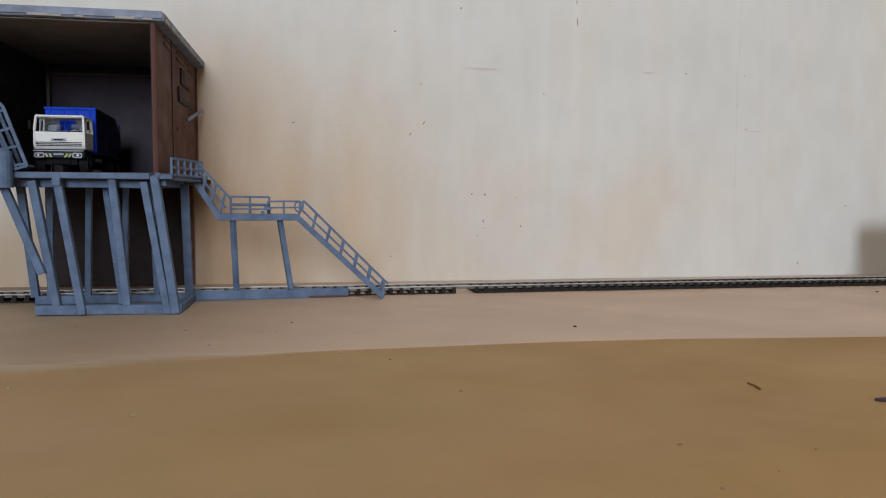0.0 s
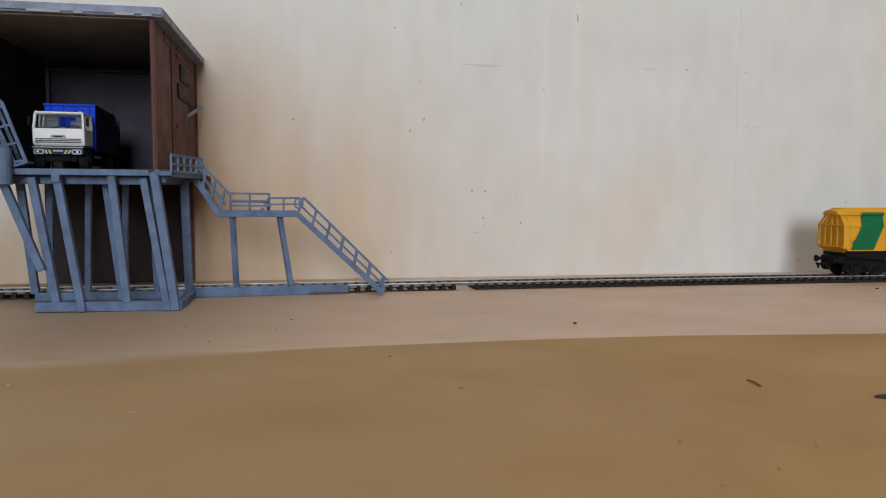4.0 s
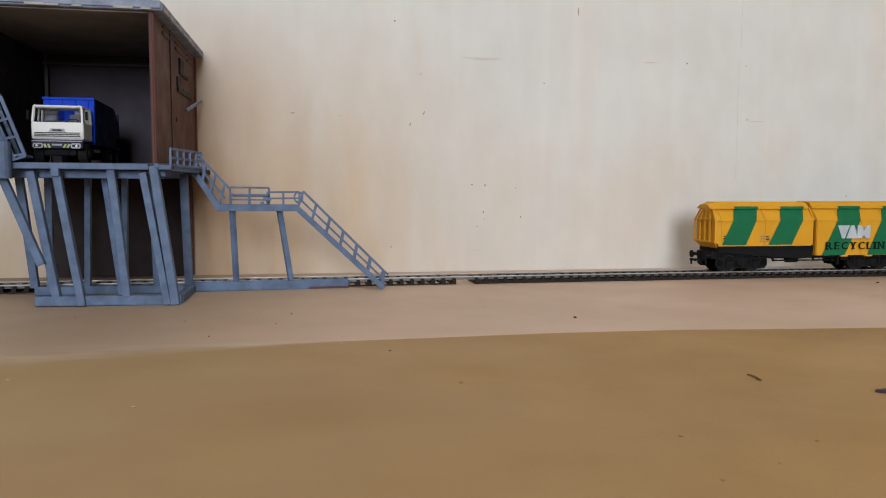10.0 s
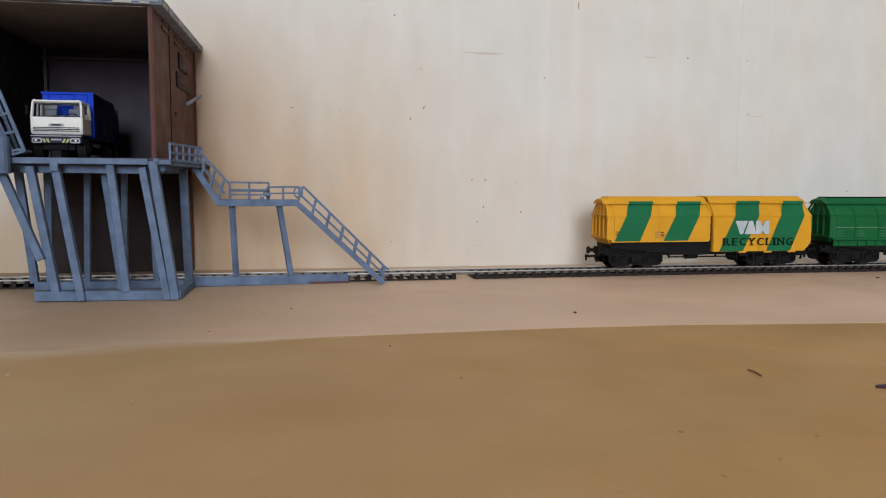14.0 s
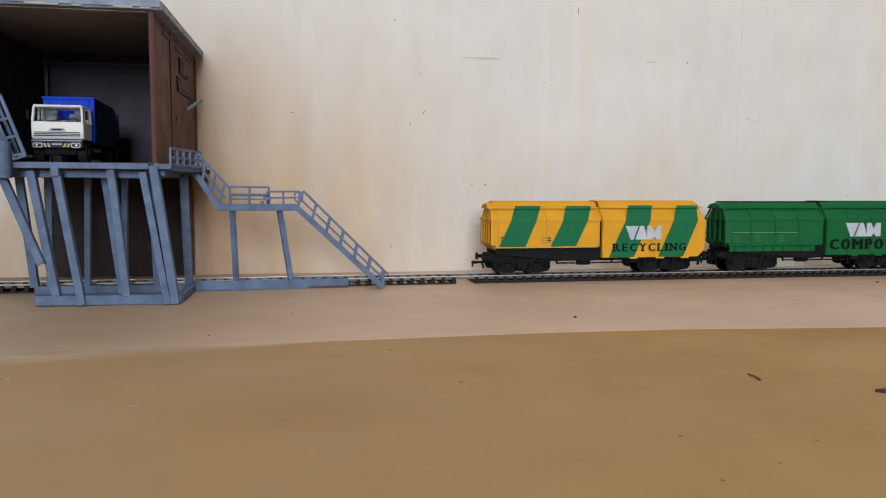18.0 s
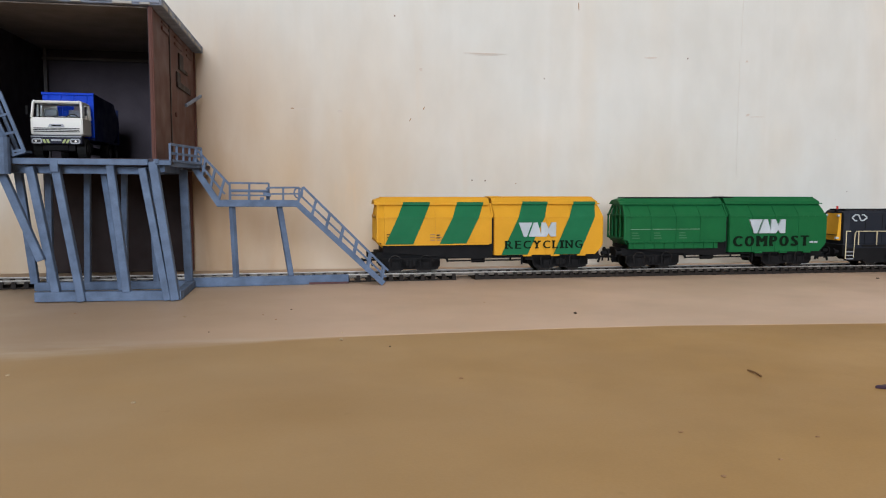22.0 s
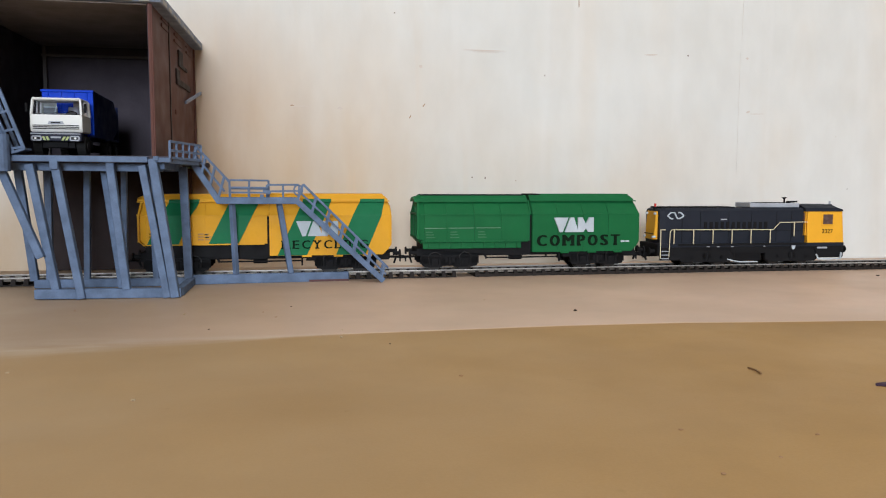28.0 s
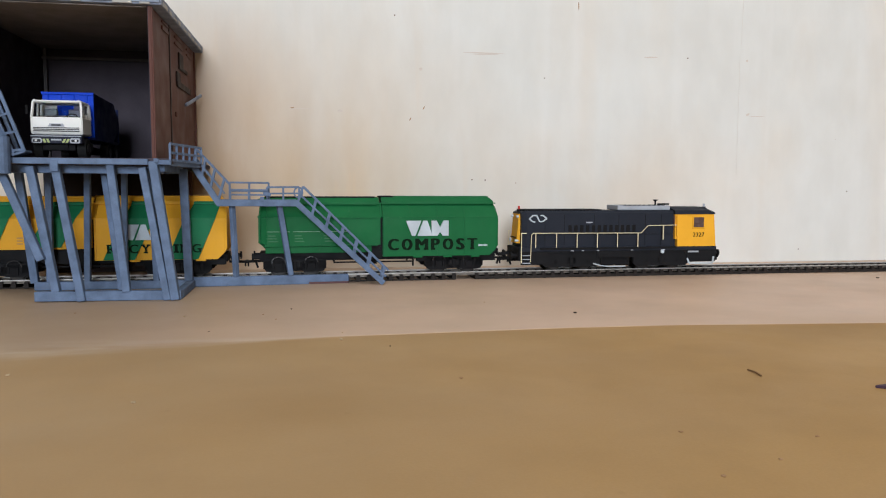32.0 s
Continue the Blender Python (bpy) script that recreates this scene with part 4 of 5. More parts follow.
def bogie(parent, x, base, length, z1=0.0105, tall=0.0034, r=0.0058, arches=True):
    """A bogie: two side frames with axle boxes and springs, a bolster and two wheelsets."""
    bm = bm_new()
    for s in (-1, 1):
        y = s * 0.0128
        for a, b in (((-length / 2, 0.0062), (-base * 0.22, 0.0062)), ((-base * 0.22, 0.0052), (base * 0.22, 0.0052)), ((base * 0.22, 0.0062), (length / 2, 0.0062))):
            quad_box(bm, x + a[0], x + b[0], y - 0.0010, y + 0.0010, a[1] - 0.0016, a[1] + tall)
        for k in (-1, 1):
            quad_box(bm, x + k * base / 2 - 0.0022, x + k * base / 2 + 0.0022, y - 0.0016, y + 0.0016, 0.0034, 0.0080)
            for j in (-1, 1):
                rod((x + k * base / 2 + j * 0.0035, y + s * 0.0006, 0.0042), (x + k * base / 2 + j * 0.0035, y + s * 0.0006, 0.0085), 0.0009, 8, bm=bm)
        rod((x, y + s * 0.0012, 0.0040), (x, y + s * 0.0012, 0.0092), 0.0016, 10, bm=bm)
    quad_box(bm, x - 0.003, x + 0.003, -0.0118, 0.0118, 0.0050, z1)
    bg = part("bogie", bm, M_BLACK, parent, "black bogie with side frames")
    for s in (-1, 1):
        h, g = length / 2, base / 2
        frame_line = [(-h + 0.0015, 0.0030), (-g - 0.0046, 0.0024), (-g + 0.0046, 0.0024), (-g + 0.0058, 0.0030), (g - 0.0058, 0.0030), (g - 0.0046, 0.0024), (g + 0.0046, 0.0024), (h - 0.0015, 0.0030),
                      (h, 0.0060), (h - 0.0012, 0.0104), (-h + 0.0012, 0.0104), (-h, 0.0060)]
        part("side_frame", prism([(x + u, v) for u, v in frame_line], s * 0.0133 - 0.0005, s * 0.0133 + 0.0005), M_BLACK, bg)
        for k in (-1, 1):
            part("axle_cap", rod((x + k * g, s * 0.0136, 0.0060), (x + k * g, s * 0.0146, 0.0060), 0.0013, 10), M_BLACK, bg)
        part("spring_box", block(x - 0.0034, x + 0.0034, s * 0.0141 - 0.0005, s * 0.0141 + 0.0005, 0.0050, 0.0088, 0.0002), M_BLACK, bg)
        for k in (-1, 1) if arches else ():     # glossy arches over the axle boxes
            arch = bm_new()
            pts = [(x + k * base / 2 + 0.0044 * math.cos(a), s * 0.0143, 0.0082 + 0.0042 * math.sin(a)) for a in (math.pi * j / 6 for j in range(7))]
            for a, b in zip(pts, pts[1:]):
                rod(a, b, 0.00035, 6, bm=arch)
            part("axle_arch", arch, M_GLOSSBLACK, bg)
    for k in (-1, 1):
        wheelset(bg, x + k * base / 2, r)
    return bg


def ends(parent, x, sgn, z=0.0122):
    """Buffers and a coupling at one end of a vehicle; sgn is the way out."""
    for s in (-1, 1):
        bm = rod((x, s * 0.0100, z), (x + sgn * 0.0042, s * 0.0100, z), 0.0013, 10)
        rod((x + sgn * 0.0042, s * 0.0100, z), (x + sgn * 0.0052, s * 0.0100, z), 0.0026, 14, bm=bm)
        part("buffer", bm, M_BLACK, parent)
    bm = bar((x - sgn * 0.002, 0, 0.0090), (x + sgn * 0.0105, 0, 0.0086), 0.0030, 0.0014)
    bar((x + sgn * 0.0088, -0.0040, 0.0088), (x + sgn * 0.0088, 0.0040, 0.0088), 0.0012, 0.0016, bm=bm)
    bar((x + sgn * 0.0100, 0, 0.0086), (x + sgn * 0.0100, 0, 0.0055), 0.0010, 0.0010, bm=bm, up=(1, 0, 0))
    bar((x + sgn * 0.0035, 0.0, 0.0090), (x + sgn * 0.0020, 0.0, 0.0045), 0.0012, 0.0012, bm=bm)
    part("coupling", bm, M_BLACK, parent)


def side_quad(bm, pts, side):
    """One painted patch on a wagon's side: rows of (x left, x right, height, half width)."""
    rows = []
    for a, b, z, w in pts:
        rows.append([bm.verts.new((a, side * w, z)), bm.verts.new((b, side * w, z))])
    for r, q in zip(rows, rows[1:]):
        f = (r[0], r[1], q[1], q[0])
        bm.faces.new(f if side < 0 else f[::-1])


def lower(vehicle, by):
    """Settle the body of a vehicle on its bogies."""
    for ob in vehicle.children:
        if not ob.name.startswith("bogie"):
            ob.location.z -= by


def wagon(name, label, m_body, m_end, m_ridge, stripes, group):
    W = tagged(new(name), label, "railway wagon", group)
    # left half: shorter sides, higher skirt
    lw = HALF - 0.0014
    left = part("body", loft([body_ring(-0.0748, 0.0200, 0.0464, lw), body_ring(-0.0022, 0.0200, 0.0464, lw)]), m_body, W, "hopper half with ribbed sides")
    right = part("body", loft([body_ring(-0.0008, 0.0122, 0.0468, HALF), body_ring(0.0716, 0.0122, 0.0468, HALF), body_ring(0.0755, 0.0160, 0.0466, HALF), body_ring(0.0774, 0.0188, 0.0440, HALF - 0.0003)]), m_body, W, "hopper half with deep flat sides")
    part("roof", loft([roof_ring(-0.0812, 0.0465, 0.0496, lw - 0.0004), roof_ring(-0.0765, 0.0465, 0.0511, lw), roof_ring(-0.0024, 0.0465, 0.0511, lw)]), m_body, left)
    part("roof", loft([roof_ring(-0.0010, 0.0469, 0.0514, HALF), roof_ring(0.0728, 0.0469, 0.0514, HALF), roof_ring(0.0756, 0.0469, 0.0482, HALF - 0.0004)]), m_body, right)
    gap = part("gap_plate", block(-0.0024, -0.0006, -0.0070, 0.0070, 0.0150, 0.0478), M_BLACK, W)
    part("gap_plate", block(-0.0023, -0.0007, -0.0140, 0.0140, 0.0151, 0.0380), M_BLACK, gap)
    for s in (-1, 1):
        wl, wr = HALF - 0.0014, HALF
        for x in (-0.0595, -0.0405, -0.0220):
            part("rib", bar((x, s * (wl + 0.0001), 0.0203), (x, s * (wl + 0.0001), 0.0378), 0.0008, 0.0009, up=(1, 0, 0)), m_body, left)
            part("rib", bar((x, s * (wl + 0.0001), 0.0378), (x, s * (wl - LEAN + 0.0001), 0.0463), 0.0008, 0.0009, up=(1, 0, 0)), m_body, left)
        for x in (0.0175, 0.0360, 0.0545):
            part("rib", bar((x, s * (wr + 0.0001), 0.0125), (x, s * (wr + 0.0001), 0.0378), 0.0006, 0.0005, up=(1, 0, 0)), m_body, right)
            part("rib", bar((x, s * (wr + 0.0001), 0.0378), (x, s * (wr - LEAN + 0.0001), 0.0467), 0.0006, 0.0005, up=(1, 0, 0)), m_body, right)
        part("waist_rail", bar((-0.0770, s * (wl + 0.0001), 0.0378), (-0.0042, s * (wl + 0.0001), 0.0378), 0.0009, 0.0007), m_body, left)
        part("waist_rail", bar((-0.0006, s * (wr + 0.0001), 0.0378), (0.0705, s * (wr + 0.0001), 0.0378), 0.0005, 0.0006), m_body, right)
        part("eave", bar((-0.0812, s * (wl - LEAN + 0.0012), 0.0466), (-0.0036, s * (wl - LEAN + 0.0016), 0.0466), 0.0016, 0.0008), m_body, left)
        part("eave", bar((-0.0010, s * (wr - LEAN + 0.0012), 0.0470), (0.0766, s * (wr - LEAN + 0.0016), 0.0470), 0.0016, 0.0008), m_body, right)
        part("sill", bar((-0.0772, s * (wl - 0.0001), 0.0199), (-0.0040, s * (wl + 0.0002), 0.0199), 0.0014, 0.0009), m_body, left)
        for x in (0.0225, 0.0425, 0.0615):
            part("hinge", block(x - 0.0030, x + 0.0030, s * wr - 0.0009, s * wr + 0.0009, 0.0112, 0.0124, 0.0002), m_body, right)
        part("bracket", bar((-0.0016, s * (wl - 0.0006), KNEE), (-0.0016, s * (wl - LEAN), 0.0470), 0.0014, 0.0012, up=(1, 0, 0)), m_body, W)
        part("edge_post", bar((0.0000, s * (wr + 0.0001), 0.0124), (0.0000, s * (wr + 0.0001), KNEE), 0.0011, 0.0008, up=(1, 0, 0)), m_body, right)
        part("edge_post", bar((0.0000, s * (wr + 0.0001), KNEE), (0.0000, s * (wr - LEAN), 0.0470), 0.0011, 0.0008, up=(1, 0, 0)), m_body, right)
    part("roof_ridge", block(-0.0765, -0.0045, -0.0058, 0.0058, 0.0504, 0.0514, 0.0002), m_ridge, left)
    part("roof_ridge", block(0.0080, 0.0728, -0.0062, 0.0062, 0.0508, 0.0518, 0.0002), m_body, right)
    part("roof_hatch", block(-0.0020, 0.0074, -0.0066, 0.0066, 0.0508, 0.0519, 0.0003), m_ridge, right)
    # the ribbed end: posts that follow the leaning sides, rails, a recessed panel, and plates under it
    for y, top in ((-0.0146, -0.0082), (-0.0070, -0.0048), (0.0, 0.0), (0.0070, 0.0048), (0.0146, 0.0082)):
        part("end_post", bar((-0.0796, y, 0.0222), (-0.0796, y, KNEE), 0.0011, 0.0012, up=(0, 1, 0)), m_end, left)
        part("end_post", bar((-0.0796, y, KNEE), (-0.0786, top, 0.0466), 0.0011, 0.0012, up=(0, 1, 0)), m_end, left)
    part("end_slope", loft([[(x, -y, z), (x, y, z), (x + 0.0010, y, z), (x + 0.0010, -y, z)] for x, y, z in ((-0.0800, 0.0146, 0.0220), (-0.0762, 0.0112, 0.0178))]), m_end, left, "sloping plate under the ribbed end")
    for z, y, x in ((0.0224, 0.0151, -0.0796), (0.0384, 0.0151, -0.0798), (0.0464, 0.0087, -0.0788)):
        part("end_rail", bar((x, -y, z), (x, y, z), 0.0014, 0.0012), m_end, left)
    part("end_panel", loft([body_ring(-0.0789, 0.0218, 0.0462, lw - 0.0017), body_ring(-0.0749, 0.0199, 0.0463, lw - 0.0002)]), m_end, left)
    # frame, bogies and ends
    fr = part("underframe", block(-0.0800, 0.0770, -0.0105, 0.0105, 0.0098, 0.0150, 0.0003), M_BLACK, W, "black underframe")
    part("trough", prism([(-0.0760, 0.0198), (-0.0010, 0.0198), (-0.0010, 0.0105), (-0.0120, 0.0096), (-0.0300, 0.0110), (-0.0760, 0.0150)], -0.0136, 0.0136), M_BLACK, fr)
    for s in (-1, 1):
        part("brake_rod", bar((-0.0320, s * 0.0125, 0.0085), (0.0200, s * 0.0125, 0.0085), 0.0009, 0.0009), M_BLACK, fr)
        part("lever", bar((0.0195, s * 0.0140, 0.0110), (0.0195, s * 0.0140, 0.0055), 0.0011, 0.0011, up=(1, 0, 0)), M_BLACK, fr)
        part("brake_hanger", bar((-0.0340, s * 0.0130, 0.0130), (-0.0320, s * 0.0130, 0.0080), 0.0013, 0.0013, up=(1, 0, 0)), M_BLACK, fr)
    for s in (-1, 1):
        part("side_beam", block(0.0220, 0.0762, s * 0.0122 - 0.0016, s * 0.0122 + 0.0016, 0.0084, 0.0121, 0.0002), M_BLACK, fr)
    part("brake_cylinder", rod((-0.012, 0.002, 0.0080), (-0.003, 0.002, 0.0080), 0.0024, 12), M_BLACK, fr)
    bogie(W, -0.0575, 0.0208, 0.0400)
    bogie(W, 0.0475, 0.0208, 0.0400)
    ends(W, -0.0795, -1)
    ends(W, 0.0790, 1)
    for s in (-1, 1) if stripes else ():
        for half, w, z0, pts in stripes:
            bm = bm_new()
            (a0, b0), (a1, b1), (a2, b2) = pts
            e = 0.0008
            eave = 0.0468 if half else 0.0464
            d, g = a2 - a1, b2 - b1
            side_quad(bm, [(a0, b0, z0, w + e), (a1, b1, KNEE, w + 0.0008), (a1 + d * 0.05, b1 + g * 0.05, KNEE + 0.0006, w + 0.0006), (a1 + d * 0.88, b1 + g * 0.88, eave - 0.0006, w - LEAN + 0.0015),
                           (a1 + d * 0.9, b1 + g * 0.9, eave - 0.0003, w - LEAN + 0.0026), (a1 + d * 0.94, b1 + g * 0.94, eave + 0.0007, w - LEAN + 0.0026), (a2, b2, eave + 0.0017, w - LEAN + 0.0010)], s)
            bm.faces.ensure_lookup_table()
            part("stripe", bm, M_GREENSTRIPE, right if half else left, "slanting green stripe")
    lower(W, 0.0004)
    return W, left, right


def crest(owner, x0, x1, z0, z1):
    """The owner's mark: three plain wedge shapes in a row, silver with a dark edge."""
    w = x1 - x0
    shapes = ([(0, 1), (0.36, 1), (0.22, 0), (0.14, 0)], [(0.27, 0), (0.62, 0), (0.50, 1), (0.40, 1)],
              [(0.60, 0), (0.60, 1), (0.72, 1), (0.80, 0.55), (0.88, 1), (1, 1), (1, 0), (0.86, 0), (0.80, 0.25), (0.74, 0)])
    for k, pts in enumerate(shapes):
        out = [(x0 + u * w, z0 + v * (z1 - z0)) for u, v in pts]
        part("mark_shape", prism(out, -HALF - 0.0011 - 0.0001 * k, -HALF - 0.00005), M_SILVER, owner, "silver wedge-shaped mark")


def text_bars(owner, x, z, rows, y, material, wide=0.010):
    for i in range(rows):
        part("small_print", block(x, x + wide * (0.75 + 0.25 * ((i * 7) % 3) / 2), y - 0.0001, y + 0.0001, z - i * 0.0018, z - i * 0.0018 + 0.0006), material, owner)


def stripe_set():
    lo, w0, w1 = 0.0202, HALF - 0.0014, HALF
    return ((0, w0, lo, ((-0.0747, -0.0560), (-0.0664, -0.0484), (-0.0618, -0.0435))), (0, w0, lo, ((-0.0382, -0.0199), (-0.0293, -0.0113), (-0.0252, -0.0067))),
            (1, w1, 0.0124, ((0.0041, 0.0225), (0.0160, 0.0345), (0.0206, 0.0387))), (1, w1, 0.0124, ((0.0411, 0.0600), (0.0521, 0.0707), (0.0576, 0.0735))))


yellow_wagon, yl, yr = wagon("hopper_wagon", "yellow model hopper wagon with slanting green stripes, on the track", M_YELLOW, M_YELLOW, M_YELLOW, stripe_set(), "hopper wagons of the train")
crest(yr, 0.0160, 0.0426, 0.0247, 0.0343)
slab_lettering("lettering", "RECYCLING", M_PRINTBLACK, yr, 0.0069, 0.0616, -HALF - 0.0010, 0.0166, 0.0220, "black square-footed capital letters", 0.034)
text_bars(yl, -0.0735, 0.0265, 2, -HALF + 0.0011, M_PRINTBLACK, 0.003)
text_bars(yl, -0.0445, 0.0262, 3, -HALF + 0.0011, M_RUST, 0.009)
text_bars(yl, -0.0405, 0.0258, 2, -HALF + 0.0008, M_PRINTBLACK, 0.003)
green_wagon, gl, gr = wagon("hopper_wagon", "green model hopper wagon with black lettering, on the track", M_GREEN, M_GREEN, M_BLACK, (), "hopper wagons of the train")
crest(gr, 0.0144, 0.0430, 0.0257, 0.0357)
slab_lettering("lettering", "COMPOST", M_PRINTBLACK, gr, 0.0030, 0.0622, -HALF - 0.0006, 0.0163, 0.0238, "bold black square-footed capital letters", 0.085, 0.50)
for x in (0.0637, 0.0671):
    part("small_print", block(x, x + 0.0028, -HALF - 0.0004, -HALF - 0.0001, 0.0184, 0.0196), M_SILVER, gr)
for x0, x1 in ((-0.0750, -0.0605), (-0.0585, -0.0415), (-0.0395, -0.0230)):
    part("white_line", block(x0, x1, -HALF + 0.0008, -HALF + 0.0013, 0.0288, 0.0291), M_PALEGREEN, gl)
    text_bars(gl, x0 + 0.001, 0.0260, 3, -HALF + 0.0012, M_DULLGREEN, 0.006)
for s in (-1, 1):
    part("ledge", block(-0.0760, -0.0080, s * 0.0134 - 0.0012, s * 0.0134 + 0.0012, 0.0150, 0.0192, 0.0003), M_GREEN, gl, "lower green ledge")
    for i in range(9):
        x = -0.0720 + i * 0.0076
        part("gusset", block(x - 0.0003, x + 0.0003, s * 0.0148 - 0.0006, s * 0.0148 + 0.0006, 0.0154, 0.0194), M_GREEN, gl)


def locomotive():
    L = tagged(new("diesel_locomotive"), "dark grey model diesel locomotive with yellow cab, on the track", "locomotive", "")
    hw = 0.0128
    fr = part("frame", block(-0.0840, 0.0620, -0.0155, 0.0155, 0.0146, 0.0172, 0.0003), M_LOCOGREY, L, "dark grey running frame")
    for s in (-1, 1):
        part("valance", prism([(-0.0835, 0.0146), (-0.0835, 0.0055), (-0.0700, 0.0055), (-0.0665, 0.0075), (-0.0640, 0.0135), (-0.0290, 0.0135), (-0.0275, 0.0100), (0.0000, 0.0100), (0.0015, 0.0135),
                               (0.0375, 0.0135), (0.0420, 0.0060), (0.0610, 0.0060), (0.0615, 0.0146)], s * 0.0148 - 0.0006, s * 0.0148 + 0.0006), M_BLACK, fr)
        part("walkway_edge", block(-0.0700, 0.0310, s * 0.0158 - 0.0004, s * 0.0158 + 0.0004, 0.0158, 0.0172), M_BLACK, fr)
    hood = part("hood", loft([[(x, -w, z0), (x, -w, z1 - 0.0018), (x, -w + 0.0016, z1), (x, w - 0.0016, z1), (x, w, z1 - 0.0018), (x, w, z0)]
                              for x, w, z0, z1 in ((-0.0822, hw - 0.0018, 0.0172, 0.0415), (-0.0788, hw, 0.0172, 0.0426), (0.0312, hw, 0.0172, 0.0426))]), M_LOCOGREY, L, "long dark grey hood")
    nose = part("nose_panel", loft([[(x - k, -w, 0.0200), (x, -w, 0.0402), (x, w, 0.0402), (x - k, w, 0.0200)] for x, w, k in ((-0.0830, 0.0070, 0.0016), (-0.0818, 0.0082, 0.0))]), M_LOCOYELLOW, L, "yellow nose panel")
    for y, z in ((-0.0068, 0.0218), (0.0068, 0.0218), (-0.0066, 0.0385), (0.0066, 0.0385)):
        part("headlight", rod((-0.0845 - (0.0012 if z < 0.03 else 0.0), y, z), (-0.0830, y, z), 0.0009, 12), M_SILVER, nose)
    part("grab_rail", bar((-0.0850, -0.007, 0.0240), (-0.0850, 0.007, 0.0240), 0.0005, 0.0005), M_BLACK, nose)
    for s in (-1, 1):
        for i in range(12):
            x = -0.0490 + i * 0.0043
            part("grille_slat", block(x, x + 0.0024, s * hw - 0.0004, s * hw + 0.0004, 0.0272, 0.0326), M_BLACK, hood)
        part("hood_line", block(-0.0800, 0.0310, s * hw - 0.0003, s * hw + 0.0003, 0.0258, 0.0261), M_BLACK, hood)
        for x in (-0.066, -0.052, -0.030, -0.012, 0.008, 0.020):
            part("door_seam", block(x, x + 0.0003, s * hw - 0.0002, s * hw + 0.0002, 0.0180, 0.0400), M_BLACK, hood)
    part("plate", block(-0.0360, -0.0315, -hw - 0.0004, -hw + 0.0002, 0.0340, 0.0348), M_RADIATOR, hood)
    part("roof_strip", block(-0.0800, -0.0230, -0.0090, 0.0090, 0.0426, 0.0434, 0.0002), M_BLACK, hood)
    rad = part("radiator_box", block(-0.0112, 0.0285, -0.0095, 0.0095, 0.0428, 0.0460, 0.0004), M_RADIATOR, L, "light grey box on the hood roof")
    part("radiator_end", block(-0.0116, -0.0072, -0.0098, 0.0098, 0.0430, 0.0463, 0.0003), M_RADIATOR, rad)
    for i in range(9):
        part("slat", block(-0.0060 + i * 0.0037, -0.0049 + i * 0.0037, -0.0085, 0.0085, 0.0460, 0.0463), M_BLACK, rad)
    horn = rod((0.0196, -0.004, 0.0460), (0.0196, -0.004, 0.0490), 0.0006, 8)
    rod((0.0196, -0.004, 0.0488), (0.0196, -0.004, 0.0502), 0.0006, 10, bm=horn, r2=0.0022)
    part("horn", horn, M_BLACK, L)
    part("pipe", bar((0.0215, -0.004, 0.0469), (0.0300, -0.004, 0.0470), 0.0012, 0.0012), M_BLACK, L)
    # the cab
    cw = 0.0156
    cab = part("cab", loft([[(x0, y, 0.0172), (x1, y, 0.0172), (x1 - 0.0018, y * 0.985, 0.0402), (x0, y * 0.985, 0.0402)]
                            for y, x0, x1 in ((-cw, 0.0315, 0.0612), (cw, 0.0315, 0.0612))]), M_LOCOYELLOW, L, "yellow driver's cab")
    roof_secs = []
    for x, dz in ((0.0295, -0.0004), (0.0320, 0.0), (0.0560, -0.0002), (0.0602, -0.0022)):
        roof_secs.append([(x, -cw - 0.0003, 0.0400), (x, -cw + 0.0010, 0.0428 + dz * 0.6), (x, -0.007, 0.0452 + dz), (x, 0.007, 0.0452 + dz), (x, cw - 0.0010, 0.0428 + dz * 0.6), (x, cw + 0.0003, 0.0400)])
    part("cab_roof", loft(roof_secs), M_LOCOGREY, cab)
    part("cab_back", block(0.0298, 0.0316, -cw + 0.0006, cw - 0.0006, 0.0225, 0.0400), M_LOCOYELLOW, cab)
    for s in (-1, 1):
        wf = part("side_window", block(0.0426, 0.0522, s * (cw - 0.0001) - 0.0005, s * (cw - 0.0001) + 0.0005, 0.0298, 0.0388, 0.0003), M_LOCOYELLOW, cab, "framed cab window")
        part("pane", block(0.0436, 0.0512, s * (cw + 0.0002) - 0.0005, s * (cw + 0.0002) + 0.0005, 0.0308, 0.0378), M_DARKGLASS, wf)
        part("mirror_rail", bar((0.0308, s * 0.0160, 0.0240), (0.0308, s * 0.0160, 0.0390), 0.0006, 0.0006, up=(1, 0, 0)), M_LOCOYELLOW, cab)
    for y in (-0.0115, 0.0115):
        part("rear_window", block(0.0292, 0.0299, y - 0.0026, y + 0.0026, 0.0312, 0.0388), M_DARKGLASS, cab)
    for s in (-1, 1):                           # pale brackets under the cab
        bm = bar((0.0392, s * 0.0160, 0.0088), (0.0408, s * 0.0160, 0.0052), 0.0006, 0.0010)
        bar((0.0408, s * 0.0160, 0.0050), (0.0590, s * 0.0160, 0.0050), 0.0006, 0.0010, bm=bm)
        bar((0.0590, s * 0.0160, 0.0050), (0.0596, s * 0.0160, 0.0098), 0.0006, 0.0012, bm=bm, up=(1, 0, 0))
        part("bracket", bm, M_SILVER, L, "pale bracket under the cab")
        pipe = bm_new()
        pts = [(-0.0310 + 0.0030 * i, s * 0.0146, 0.0058 - 0.0022 * math.sin(min(1.0, i / 4) * math.pi / 2)) for i in range(9)]
        for a, b in zip(pts, pts[1:]):
            rod(a, b, 0.0005, 6, bm=pipe)
        part("pipe", pipe, M_SILVER, L, "pale curved pipe by the tank")
